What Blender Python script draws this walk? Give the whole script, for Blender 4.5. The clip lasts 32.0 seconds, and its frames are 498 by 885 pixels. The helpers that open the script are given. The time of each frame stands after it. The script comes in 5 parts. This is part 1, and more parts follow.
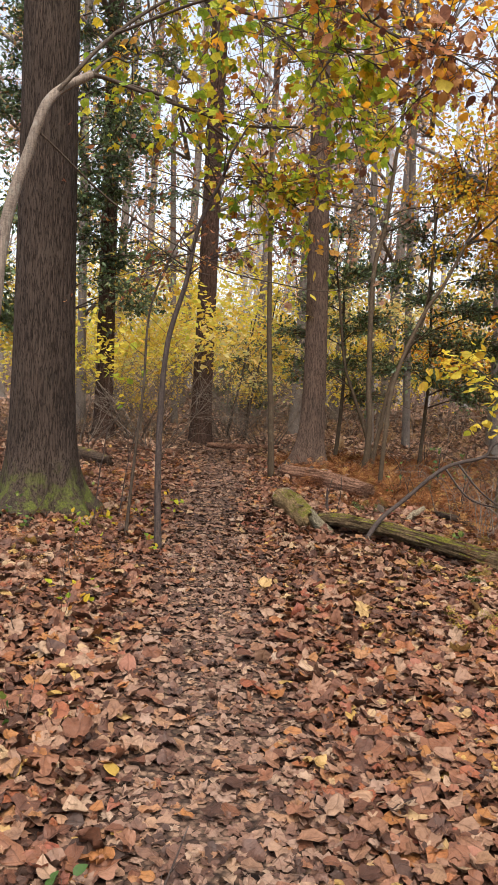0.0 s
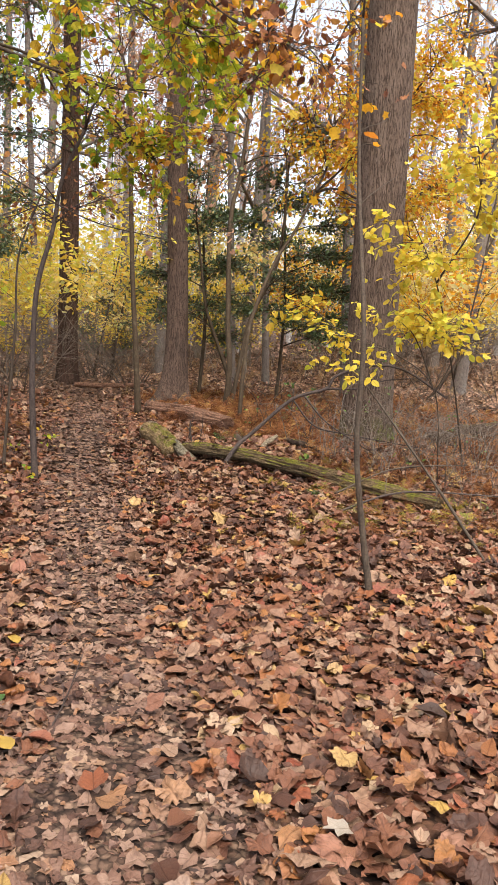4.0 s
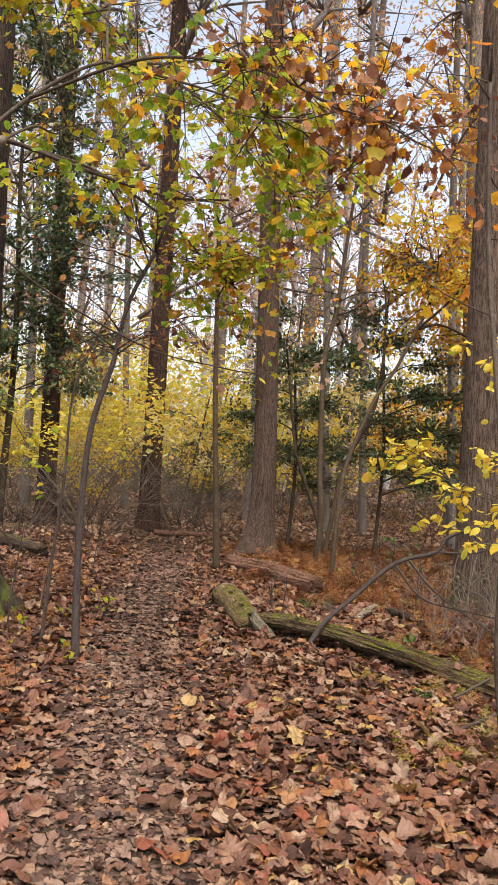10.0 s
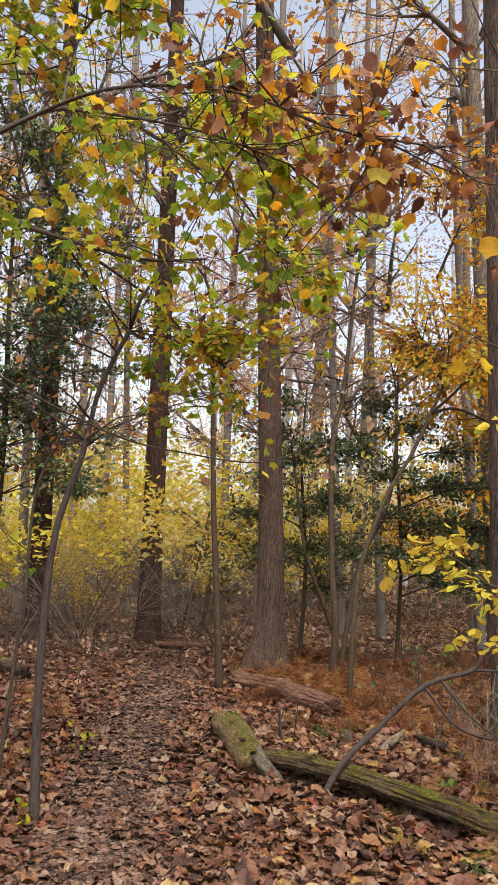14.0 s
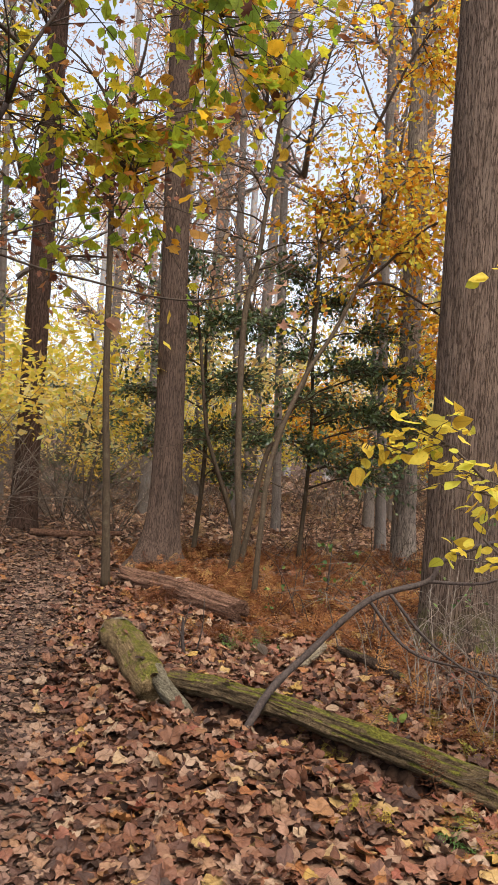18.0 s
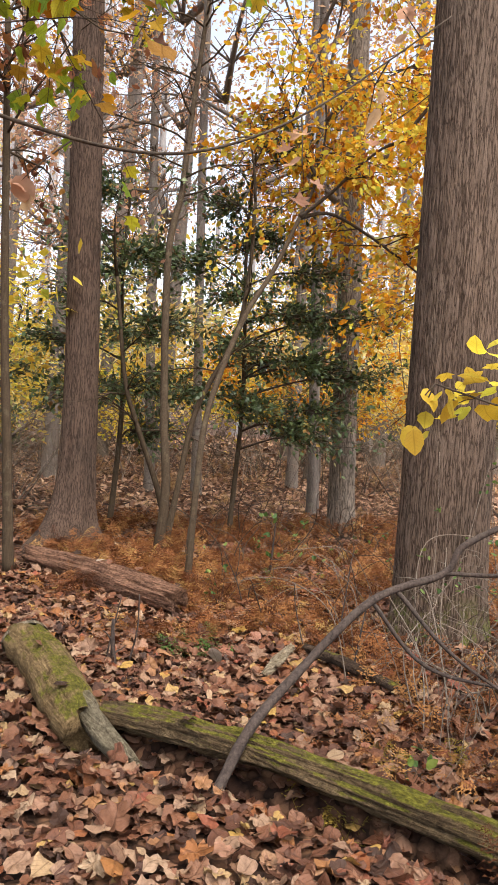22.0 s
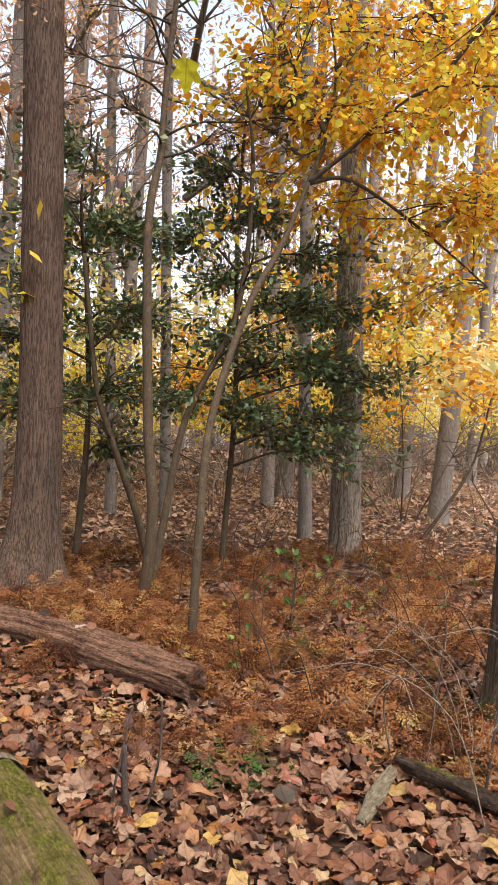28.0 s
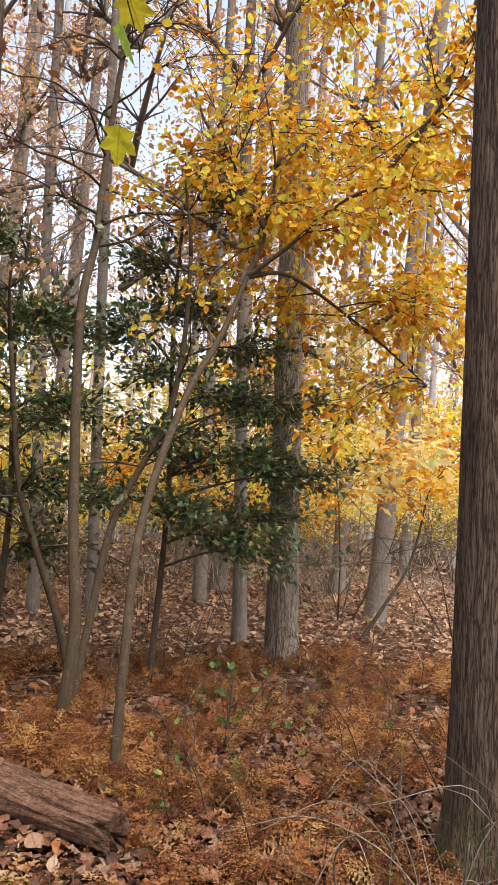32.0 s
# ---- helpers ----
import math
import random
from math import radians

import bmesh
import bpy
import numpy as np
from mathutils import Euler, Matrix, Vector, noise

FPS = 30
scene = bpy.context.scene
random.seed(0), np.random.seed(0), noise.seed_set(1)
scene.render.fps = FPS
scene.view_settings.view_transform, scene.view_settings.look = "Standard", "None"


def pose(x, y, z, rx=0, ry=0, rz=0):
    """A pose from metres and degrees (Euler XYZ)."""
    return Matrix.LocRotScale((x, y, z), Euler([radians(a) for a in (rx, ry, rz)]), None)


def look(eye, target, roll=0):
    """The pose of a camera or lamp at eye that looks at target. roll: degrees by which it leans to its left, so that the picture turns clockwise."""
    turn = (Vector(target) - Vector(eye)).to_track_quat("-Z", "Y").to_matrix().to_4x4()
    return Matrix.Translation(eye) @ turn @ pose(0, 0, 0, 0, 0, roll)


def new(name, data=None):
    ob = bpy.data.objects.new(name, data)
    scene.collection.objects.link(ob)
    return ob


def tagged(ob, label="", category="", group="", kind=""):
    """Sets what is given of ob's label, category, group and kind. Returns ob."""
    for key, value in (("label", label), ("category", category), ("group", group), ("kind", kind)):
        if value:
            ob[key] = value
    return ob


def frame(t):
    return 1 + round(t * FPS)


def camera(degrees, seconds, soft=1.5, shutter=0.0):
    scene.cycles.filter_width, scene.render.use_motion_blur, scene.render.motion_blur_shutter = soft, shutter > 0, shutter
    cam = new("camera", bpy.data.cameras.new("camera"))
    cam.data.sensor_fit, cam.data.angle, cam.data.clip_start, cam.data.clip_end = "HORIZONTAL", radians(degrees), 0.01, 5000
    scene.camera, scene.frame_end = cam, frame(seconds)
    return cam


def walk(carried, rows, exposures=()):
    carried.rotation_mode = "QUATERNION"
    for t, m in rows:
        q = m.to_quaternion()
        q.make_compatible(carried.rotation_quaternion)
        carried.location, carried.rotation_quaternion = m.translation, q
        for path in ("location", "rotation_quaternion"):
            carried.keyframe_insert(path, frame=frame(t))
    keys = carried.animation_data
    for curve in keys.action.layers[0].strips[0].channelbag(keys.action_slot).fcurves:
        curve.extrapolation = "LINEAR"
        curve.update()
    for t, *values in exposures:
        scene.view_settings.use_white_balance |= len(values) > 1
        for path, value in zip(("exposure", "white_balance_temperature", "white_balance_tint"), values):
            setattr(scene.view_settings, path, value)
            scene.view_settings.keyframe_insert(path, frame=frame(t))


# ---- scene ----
cam = camera(34.79, 32.0, 1.15)

# seconds, eye, yaw to the right, pitch and roll in degrees
PATH = [
    (0, 0.300, 0.000, 1.463, 1.04, -5.23, 3.56),
    (0.5, 0.312, -0.116, 1.435, 0.59, -5.84, 3.68),
    (1, 0.289, -0.208, 1.395, 1.22, -9.06, 3.52),
    (1.5, 0.230, -0.342, 1.398, 3.53, -10.37, 2.87),
    (2, 0.212, -0.474, 1.440, 5.46, -10.89, 2.77),
    (2.5, 0.240, -0.625, 1.461, 6.42, -10.90, 2.78),
    (3, 0.240, -0.710, 1.474, 7.72, -10.39, 3.05),
    (3.5, 0.252, -0.748, 1.484, 8.86, -9.83, 3.29),
    (4, 0.273, -0.760, 1.492, 10.86, -8.97, 3.42),
    (4.5, 0.283, -0.758, 1.490, 12.84, -7.92, 3.53),
    (6.5, 0.255, -0.455, 1.469, 10.81, -5.72, 2.92),
    (7, 0.321, -0.334, 1.464, 10.66, -5.27, 2.37),
    (7.5, 0.407, -0.202, 1.465, 9.03, -4.85, 3.44),
    (8, 0.428, -0.054, 1.467, 7.92, -4.56, 4.82),
    (8.5, 0.385, 0.150, 1.464, 7.56, -3.86, 4.53),
    (9, 0.397, 0.301, 1.466, 6.81, -3.02, 4.11),
    (9.5, 0.493, 0.419, 1.490, 5.93, -0.46, 3.49),
    (10, 0.548, 0.532, 1.521, 3.26, 0.83, 3.92),
    (10.5, 0.542, 0.656, 1.537, 3.07, 2.66, 4.31),
    (11, 0.506, 0.801, 1.562, 3.40, 4.29, 4.17),
    (11.5, 0.522, 0.928, 1.570, 5.81, 4.94, 2.95),
    (12, 0.618, 1.023, 1.575, 0.94, 5.12, 3.30),
    (12.5, 0.714, 1.079, 1.585, -2.37, 5.94, 3.53),
    (13, 0.765, 1.160, 1.577, -4.53, 7.01, 3.43),
    (13.5, 0.750, 1.299, 1.556, -3.29, 7.42, 3.21),
    (14, 0.717, 1.433, 1.571, 2.04, 7.78, 2.26),
    (14.5, 0.697, 1.568, 1.556, 7.50, 7.86, 2.14),
    (15, 0.687, 1.733, 1.524, 10.42, 7.49, 3.35),
    (15.5, 0.680, 1.899, 1.509, 10.98, 6.05, 4.46),
    (17.5, 0.598, 2.592, 1.530, 12.08, 1.39, 3.53),
    (18, 0.602, 2.758, 1.506, 10.97, 0.29, 4.55),
    (18.5, 0.555, 2.955, 1.512, 11.53, -0.40, 3.75),
    (19, 0.564, 3.112, 1.502, 13.99, -0.77, 3.12),
    (19.5, 0.640, 3.243, 1.488, 15.19, -0.90, 3.89),
    (20, 0.687, 3.367, 1.480, 15.91, -0.87, 5.64),
    (20.5, 0.659, 3.531, 1.465, 17.02, -0.70, 6.10),
    (21, 0.585, 3.704, 1.481, 17.62, -0.85, 4.86),
    (21.5, 0.563, 3.843, 1.463, 18.10, -1.38, 4.40),
    (22, 0.594, 4.003, 1.460, 18.23, -2.21, 4.36),
    (22.5, 0.601, 4.117, 1.467, 17.89, -2.88, 4.39),
    (23, 0.554, 4.254, 1.468, 17.87, -3.18, 4.53),
    (23.5, 0.508, 4.397, 1.498, 18.21, -3.22, 3.76),
    (24, 0.526, 4.531, 1.502, 17.68, -3.33, 3.39),
    (24.5, 0.599, 4.648, 1.501, 15.13, -3.51, 3.56),
    (25, 0.619, 4.751, 1.495, 15.08, -3.47, 5.02),
    (25.5, 0.563, 4.869, 1.486, 16.55, -3.08, 5.43),
    (27.5, 0.632, 5.475, 1.400, 19.92, -1.46, 4.70),
    (28, 0.596, 5.620, 1.416, 22.43, -1.20, 3.53),
    (28.5, 0.615, 5.714, 1.412, 22.99, -1.11, 3.09),
    (29, 0.687, 5.795, 1.415, 23.38, -0.88, 3.11),
    (29.5, 0.711, 5.843, 1.422, 23.14, -0.21, 3.15),
    (30, 0.704, 5.876, 1.446, 25.49, 0.97, 3.24),
    (30.5, 0.712, 5.904, 1.474, 29.10, 2.49, 3.53),
    (31, 0.716, 5.919, 1.486, 28.95, 3.85, 4.17),
    (31.5, 0.722, 5.935, 1.498, 28.37, 4.76, 4.24),
    (32, 0.708, 5.932, 1.504, 26.83, 5.45, 4.06),
]


def aim(x, y, z, yaw, pitch, roll):
    a, b = radians(yaw), radians(pitch)
    way = Vector((math.sin(a) * math.cos(b), math.cos(a) * math.cos(b), math.sin(b)))
    return look((x, y, z), Vector((x, y, z)) + way * 3, roll)


EXPOSURES = [(0, 0.80), (2, 1.02), (4, 0.98), (7, 0.84), (9, 0.90), (10.5, 0.74), (13, 0.64), (15.5, 0.70), (18.5, 0.80), (21, 1.02), (25, 1.10), (30, 1.08), (32, 1.00)]
walk(cam, [(r[0], aim(*r[1:])) for r in PATH], EXPOSURES)

# ---- light: an overcast autumn sky ----
world = bpy.data.worlds.new("world")
scene.world = world
world.use_nodes = True
wn = world.node_tree
sky = wn.nodes.new("ShaderNodeTexSky")
sky.sky_type, sky.sun_disc = "NISHITA", False
sky.sun_elevation, sky.sun_rotation = radians(62), radians(170)
sky.air_density, sky.dust_density, sky.ozone_density = 1.0, 3.0, 1.0
soft_sky = wn.nodes.new("ShaderNodeHueSaturation")
soft_sky.inputs["Saturation"].default_value = 0.50
soft_sky.inputs["Value"].default_value = 1.28
wn.links.new(sky.outputs[0], soft_sky.inputs["Color"])
wn.links.new(soft_sky.outputs[0], wn.nodes["Background"].inputs["Color"])
wn.nodes["Background"].inputs["Strength"].default_value = 0.15
sun = new("sun", bpy.data.lights.new("sun", "SUN"))
sun.data.energy, sun.data.angle, sun.data.color = 3.3, radians(50), (1.0, 0.93, 0.84)
SUN_WAY = Vector((math.sin(radians(170)) * math.cos(radians(62)), math.cos(radians(170)) * math.cos(radians(62)), math.sin(radians(62))))
sun.matrix_world = look((0, 0, 0), -SUN_WAY)

# ---- materials ----
def nodes_of(name):
    m = bpy.data.materials.new(name)
    m.use_nodes = True
    return m, m.node_tree.nodes, m.node_tree.links, m.node_tree.nodes["Principled BSDF"]


def ramp(nodes, stops):
    r = nodes.new("ShaderNodeValToRGB")
    el = r.color_ramp.elements
    while len(el) < len(stops):
        el.new(0.5)
    for e, (p, c) in zip(el, stops):
        e.position, e.color = p, (*c, 1)
    return r


def coords(nodes, links, scale, space="Object"):
    tc, mp = nodes.new("ShaderNodeTexCoord"), nodes.new("ShaderNodeMapping")
    mp.inputs["Scale"].default_value = scale
    links.new(tc.outputs[space], mp.inputs["Vector"])
    return mp.outputs[0]


def noise_tex(nodes, links, vec, scale, detail=4.0, rough=0.6, distort=0.0):
    n = nodes.new("ShaderNodeTexNoise")
    n.inputs["Scale"].default_value, n.inputs["Detail"].default_value = scale, detail
    n.inputs["Roughness"].default_value, n.inputs["Distortion"].default_value = rough, distort
    links.new(vec, n.inputs["Vector"])
    return n.outputs["Fac"]


def mixed(nodes, links, kind, fac, a, b):
    m = nodes.new("ShaderNodeMix")
    m.data_type, m.blend_type = "RGBA", kind
    if isinstance(fac, float):
        m.inputs[0].default_value = fac
    else:
        links.new(fac, m.inputs[0])
    for sock, v in ((m.inputs[6], a), (m.inputs[7], b)):
        if isinstance(v, tuple):
            sock.default_value = (*v, 1)
        else:
            links.new(v, sock)
    return m.outputs[2]


def bumped(nodes, links, bsdf, height, strength, distance):
    b = nodes.new("ShaderNodeBump")
    b.inputs["Strength"].default_value, b.inputs["Distance"].default_value = strength, distance
    links.new(height, b.inputs["Height"])
    links.new(b.outputs[0], bsdf.inputs["Normal"])


def maths(nodes, links, op, a, b=None, c=None):
    m = nodes.new("ShaderNodeMath")
    m.operation = op
    for sock, v in zip(m.inputs, (a, b, c)):
        if v is None:
            continue
        if isinstance(v, (int, float)):
            sock.default_value = v
        else:
            links.new(v, sock)
    return m.outputs[0]


def ranged(nodes, links, v, lo, hi, to_lo=0.0, to_hi=1.0):
    m = nodes.new("ShaderNodeMapRange")
    for sock, x in zip(m.inputs[1:5], (lo, hi, to_lo, to_hi)):
        sock.default_value = x
    links.new(v, m.inputs[0])
    return m.outputs[0]


def mossed(n, l, col, moss):
    """Moss spreading up from the ground to a height."""
    mn = ranged(n, l, noise_tex(n, l, coords(n, l, (1, 1, 1)), 5.0, 6.0, 0.8), 0.48, 0.58)
    sep = n.new("ShaderNodeSeparateXYZ")
    l.new(coords(n, l, (1, 1, 1)), sep.inputs[0])
    low = ranged(n, l, sep.outputs[2], moss, 0.0)
    tone = ramp(n, [(0.3, (0.04, 0.05, 0.012)), (0.55, (0.11, 0.13, 0.022)), (0.75, (0.19, 0.21, 0.035))])
    l.new(noise_tex(n, l, coords(n, l, (1, 1, 1)), 60.0, 4.0, 0.7), tone.inputs[0])
    return mixed(n, l, "MIX", maths(n, l, "MULTIPLY", mn, low), col, tone.outputs[0])


def bark_mat(name, dark, light, across=40.0, along=6.0, moss=0.0, bump=0.007, furrow=0.17):
    """Ridged bark: long plates parted by narrow furrows, with rough grain on the plates."""
    m, n, l, b = nodes_of(name)
    wide = noise_tex(n, l, coords(n, l, (across, across, along * 0.55)), 1.05, 1.5, 0.5, 0.5)
    thin = noise_tex(n, l, coords(n, l, (across, across, along * 0.7)), 2.0, 1.5, 0.5, 0.4)
    cut = ranged(n, l, maths(n, l, "ABSOLUTE", maths(n, l, "SUBTRACT", wide, 0.5)), 0.0, furrow * 0.62)
    slit = ranged(n, l, maths(n, l, "ABSOLUTE", maths(n, l, "SUBTRACT", thin, 0.5)), 0.0, furrow * 0.5, 0.4, 1.0)
    plate = maths(n, l, "MULTIPLY", cut, slit)
    grain = noise_tex(n, l, coords(n, l, (170, 170, 60)), 1.0, 5.0, 0.7)
    scale = noise_tex(n, l, coords(n, l, (60, 60, 30)), 1.0, 3.0, 0.6)
    rough = maths(n, l, "ADD", maths(n, l, "MULTIPLY", grain, 0.6), maths(n, l, "MULTIPLY", scale, 0.4))
    fine = maths(n, l, "MULTIPLY_ADD", plate, 0.50, maths(n, l, "MULTIPLY", rough, 0.40))
    r = ramp(n, [(0.20, dark), (0.48, tuple(0.42 * x + 0.58 * y for x, y in zip(dark, light))), (0.86, light)])
    l.new(fine, r.inputs[0])
    br = ramp(n, [(0.32, (0.60, 0.60, 0.58)), (0.5, (0.95, 0.90, 0.86)), (0.7, (1.0, 1.0, 0.97))])
    l.new(noise_tex(n, l, coords(n, l, (1, 1, 0.45)), 3.2, 5.0), br.inputs[0])
    col = mixed(n, l, "MULTIPLY", 0.85, r.outputs[0], br.outputs[0])
    if moss:
        col = mossed(n, l, col, moss)
    l.new(col, b.inputs["Base Color"])
    b.inputs["Roughness"].default_value = 0.92
    b.inputs["Specular IOR Level"].default_value = 0.15
    bumped(n, l, b, fine, 1.0, bump)
    return m


def smooth_bark(name, dark, light, lichen=(0.30, 0.30, 0.25), patches=0.35, bump=0.003):
    """Thin smooth bark with fine cross marks and pale lichen blotches."""
    m, n, l, b = nodes_of(name)
    fine = noise_tex(n, l, coords(n, l, (70, 70, 120)), 1.0, 5.0, 0.7)
    long_ = noise_tex(n, l, coords(n, l, (90, 90, 9)), 1.0, 4.0, 0.6)
    both = maths(n, l, "ADD", maths(n, l, "MULTIPLY", fine, 0.5), maths(n, l, "MULTIPLY", long_, 0.5))
    r = ramp(n, [(0.36, dark), (0.62, light)])
    l.new(both, r.inputs[0])
    spot = ranged(n, l, noise_tex(n, l, coords(n, l, (14, 14, 9)), 1.0, 5.0, 0.65), 0.55, 0.66, 0.0, patches)
    col = mixed(n, l, "MIX", spot, r.outputs[0], lichen)
    l.new(col, b.inputs["Base Color"])
    b.inputs["Roughness"].default_value = 0.85
    b.inputs["Specular IOR Level"].default_value = 0.2
    bumped(n, l, b, both, 0.8, bump)
    return m


def leaf_mat(name, stops, trans=0.4, rough=0.55, spots=0.5, spec=0.3, single=False, veins=0.0):
    m, n, l, b = nodes_of(name)
    g = n.new("ShaderNodeObjectInfo" if single else "ShaderNodeNewGeometry")
    r = ramp(n, stops)
    l.new(g.outputs["Random" if single else "Random Per Island"], r.inputs[0])
    f = ramp(n, [(0.34, (0.34, 0.28, 0.25)), (0.5, (0.85, 0.83, 0.8)), (0.66, (1, 1, 1))])
    l.new(noise_tex(n, l, coords(n, l, (1, 1, 1)), 38.0, 4.0, 0.7), f.inputs[0])
    col = mixed(n, l, "MULTIPLY", spots, r.outputs[0], f.outputs[0])
    relief = noise_tex(n, l, coords(n, l, (1, 1, 1)), 110.0, 3.0, 0.6)
    if veins:
        sep = n.new("ShaderNodeSeparateXYZ")
        l.new(coords(n, l, (1, 1, 1), "UV"), sep.inputs[0])
        ax = maths(n, l, "ABSOLUTE", sep.outputs[0])
        rib = ranged(n, l, ax, 0.012, 0.034, 1.0, 0.0)
        way = maths(n, l, "MULTIPLY", maths(n, l, "MULTIPLY_ADD", ax, -0.75, sep.outputs[1]), 7.5)
        side = ranged(n, l, maths(n, l, "PINGPONG", way, 0.5), 0.0, 0.10, 0.65, 0.0)
        vein = maths(n, l, "MAXIMUM", rib, side)
        col = mixed(n, l, "MULTIPLY", maths(n, l, "MULTIPLY", vein, veins), col, (0.45, 0.38, 0.32))
        relief = maths(n, l, "MULTIPLY_ADD", vein, -0.35, relief)
    l.new(col, b.inputs["Base Color"])
    b.inputs["Roughness"].default_value = rough
    b.inputs["Specular IOR Level"].default_value = spec
    bumped(n, l, b, relief, 0.7, 0.006)
    if trans:
        t, mix = n.new("ShaderNodeBsdfTranslucent"), n.new("ShaderNodeMixShader")
        l.new(col, t.inputs[0])
        mix.inputs[0].default_value = trans
        l.new(b.outputs[0], mix.inputs[1])
        l.new(t.outputs[0], mix.inputs[2])
        l.new(mix.outputs[0], n["Material Output"].inputs[0])
    return m


def soil_mat(name, a, b_, c, cells):
    """Leaf mould: a packed bed of dull leaf scraps with dark gaps, over crumbly earth."""
    m, n, l, b = nodes_of(name)
    v = coords(n, l, (1, 1, 1))
    nz = n.new("ShaderNodeTexNoise")
    nz.inputs["Scale"].default_value, nz.inputs["Detail"].default_value = cells * 0.8, 3.0
    l.new(v, nz.inputs["Vector"])
    warp = n.new("ShaderNodeVectorMath")
    warp.operation = "MULTIPLY_ADD"
    l.new(nz.outputs["Color"], warp.inputs[0])
    warp.inputs[1].default_value = (1.1 / cells,) * 3
    l.new(v, warp.inputs[2])
    vor = n.new("ShaderNodeTexVoronoi")
    vor.inputs["Scale"].default_value = cells
    l.new(warp.outputs[0], vor.inputs["Vector"])
    sep = n.new("ShaderNodeSeparateColor")
    l.new(vor.outputs["Color"], sep.inputs[0])
    r = ramp(n, [(0.0, a), (0.45, b_), (0.85, c), (1.0, tuple(min(1, 1.5 * q) for q in c))])
    l.new(sep.outputs[0], r.inputs[0])
    gap = ranged(n, l, vor.outputs["Distance"], 0.35, 0.75, 1.0, 0.25)
    f = noise_tex(n, l, v, 60.0, 6.0, 0.75)
    big = ramp(n, [(0.35, (0.6, 0.58, 0.55)), (0.65, (1, 1, 1))])
    l.new(noise_tex(n, l, v, 1.1, 3.0), big.inputs[0])
    crumb = ramp(n, [(0.35, (0.55, 0.52, 0.5)), (0.6, (1, 1, 1))])
    l.new(f, crumb.inputs[0])
    col = mixed(n, l, "MULTIPLY", 0.8, mixed(n, l, "MULTIPLY", 0.7, r.outputs[0], crumb.outputs[0]), big.outputs[0])
    dark = n.new("ShaderNodeVectorMath")
    dark.operation = "SCALE"
    l.new(col, dark.inputs[0])
    l.new(gap, dark.inputs["Scale"])
    l.new(dark.outputs[0], b.inputs["Base Color"])
    b.inputs["Roughness"].default_value = 0.9
    b.inputs["Specular IOR Level"].default_value = 0.2
    bumped(n, l, b, maths(n, l, "ADD", gap, maths(n, l, "MULTIPLY", sep.outputs[1], 0.8)), 0.9, 0.012)
    return m


def log_mat(name, wood_dark, wood_light, moss):
    m, n, l, b = nodes_of(name)
    v = coords(n, l, (1, 1, 1))
    grain = noise_tex(n, l, coords(n, l, (5, 95, 95)), 1.0, 7.0, 0.75, 0.5)
    r = ramp(n, [(0.40, wood_dark), (0.5, tuple((x + y) * 0.45 for x, y in zip(wood_dark, wood_light))), (0.60, wood_light)])
    l.new(maths(n, l, "MULTIPLY_ADD", noise_tex(n, l, v, 38.0, 7.0, 0.8), 0.45, maths(n, l, "MULTIPLY", grain, 0.55)), r.inputs[0])
    mo = ramp(n, [(0.32, (0.045, 0.042, 0.012)), (0.5, (0.16, 0.145, 0.024)), (0.68, (0.36, 0.34, 0.05))])
    l.new(noise_tex(n, l, coords(n, l, (34, 75, 75)), 1.0, 7.0, 0.75), mo.inputs[0])
    g = n.new("ShaderNodeNewGeometry")
    sep = n.new("ShaderNodeSeparateXYZ")
    l.new(g.outputs["Normal"], sep.inputs[0])
    patch = noise_tex(n, l, v, 7.0, 8.0, 0.75)
    add = n.new("ShaderNodeMath")
    add.operation = "MULTIPLY_ADD"
    l.new(sep.outputs[2], add.inputs[0])
    add.inputs[1].default_value = 0.32
    l.new(patch, add.inputs[2])
    mask = ramp(n, [(0.78 - moss, (0, 0, 0)), (0.88 - moss, (1, 1, 1))])
    l.new(add.outputs[0], mask.inputs[0])
    l.new(mixed(n, l, "MIX", mask.outputs[0], r.outputs[0], mo.outputs[0]), b.inputs["Base Color"])
    b.inputs["Roughness"].default_value = 0.95
    b.inputs["Specular IOR Level"].default_value = 0.15
    lump = noise_tex(n, l, v, 75.0, 6.0, 0.75)
    bumped(n, l, b, maths(n, l, "ADD", maths(n, l, "MULTIPLY", grain, 1.3), lump), 1.0, 0.03)
    return m


BARK_TULIP = bark_mat("bark_furrowed_brown", (0.036, 0.023, 0.016), (0.198, 0.144, 0.113), 60, 9.0, 0.38)
BARK_MOSSY = bark_mat("bark_furrowed_mossy_foot", (0.014, 0.009, 0.007), (0.086, 0.063, 0.049), 56, 8.5, 0.5)
BARK_WARM = bark_mat("bark_fine_warm_brown", (0.038, 0.025, 0.018), (0.170, 0.116, 0.090), 66, 10, 0.0, 0.008)
BARK_DARK = bark_mat("bark_dark_brown", (0.023, 0.013, 0.009), (0.119, 0.072, 0.054), 52, 9)
BARK_SMOOTH = smooth_bark("bark_smooth_olive_grey", (0.031, 0.020, 0.012), (0.083, 0.057, 0.034), (0.160, 0.131, 0.086), 0.3)
BARK_TWIG = smooth_bark("bark_twig", (0.027, 0.019, 0.014), (0.092, 0.066, 0.046), (0.160, 0.144, 0.112), 0.25)
BARK_BRANCH = smooth_bark("bark_dead_branch", (0.022, 0.016, 0.014), (0.085, 0.062, 0.052), (0.14, 0.115, 0.095), 0.2)
BARK_PALE = smooth_bark("bark_weathered_twig", (0.075, 0.056, 0.044), (0.235, 0.185, 0.145))
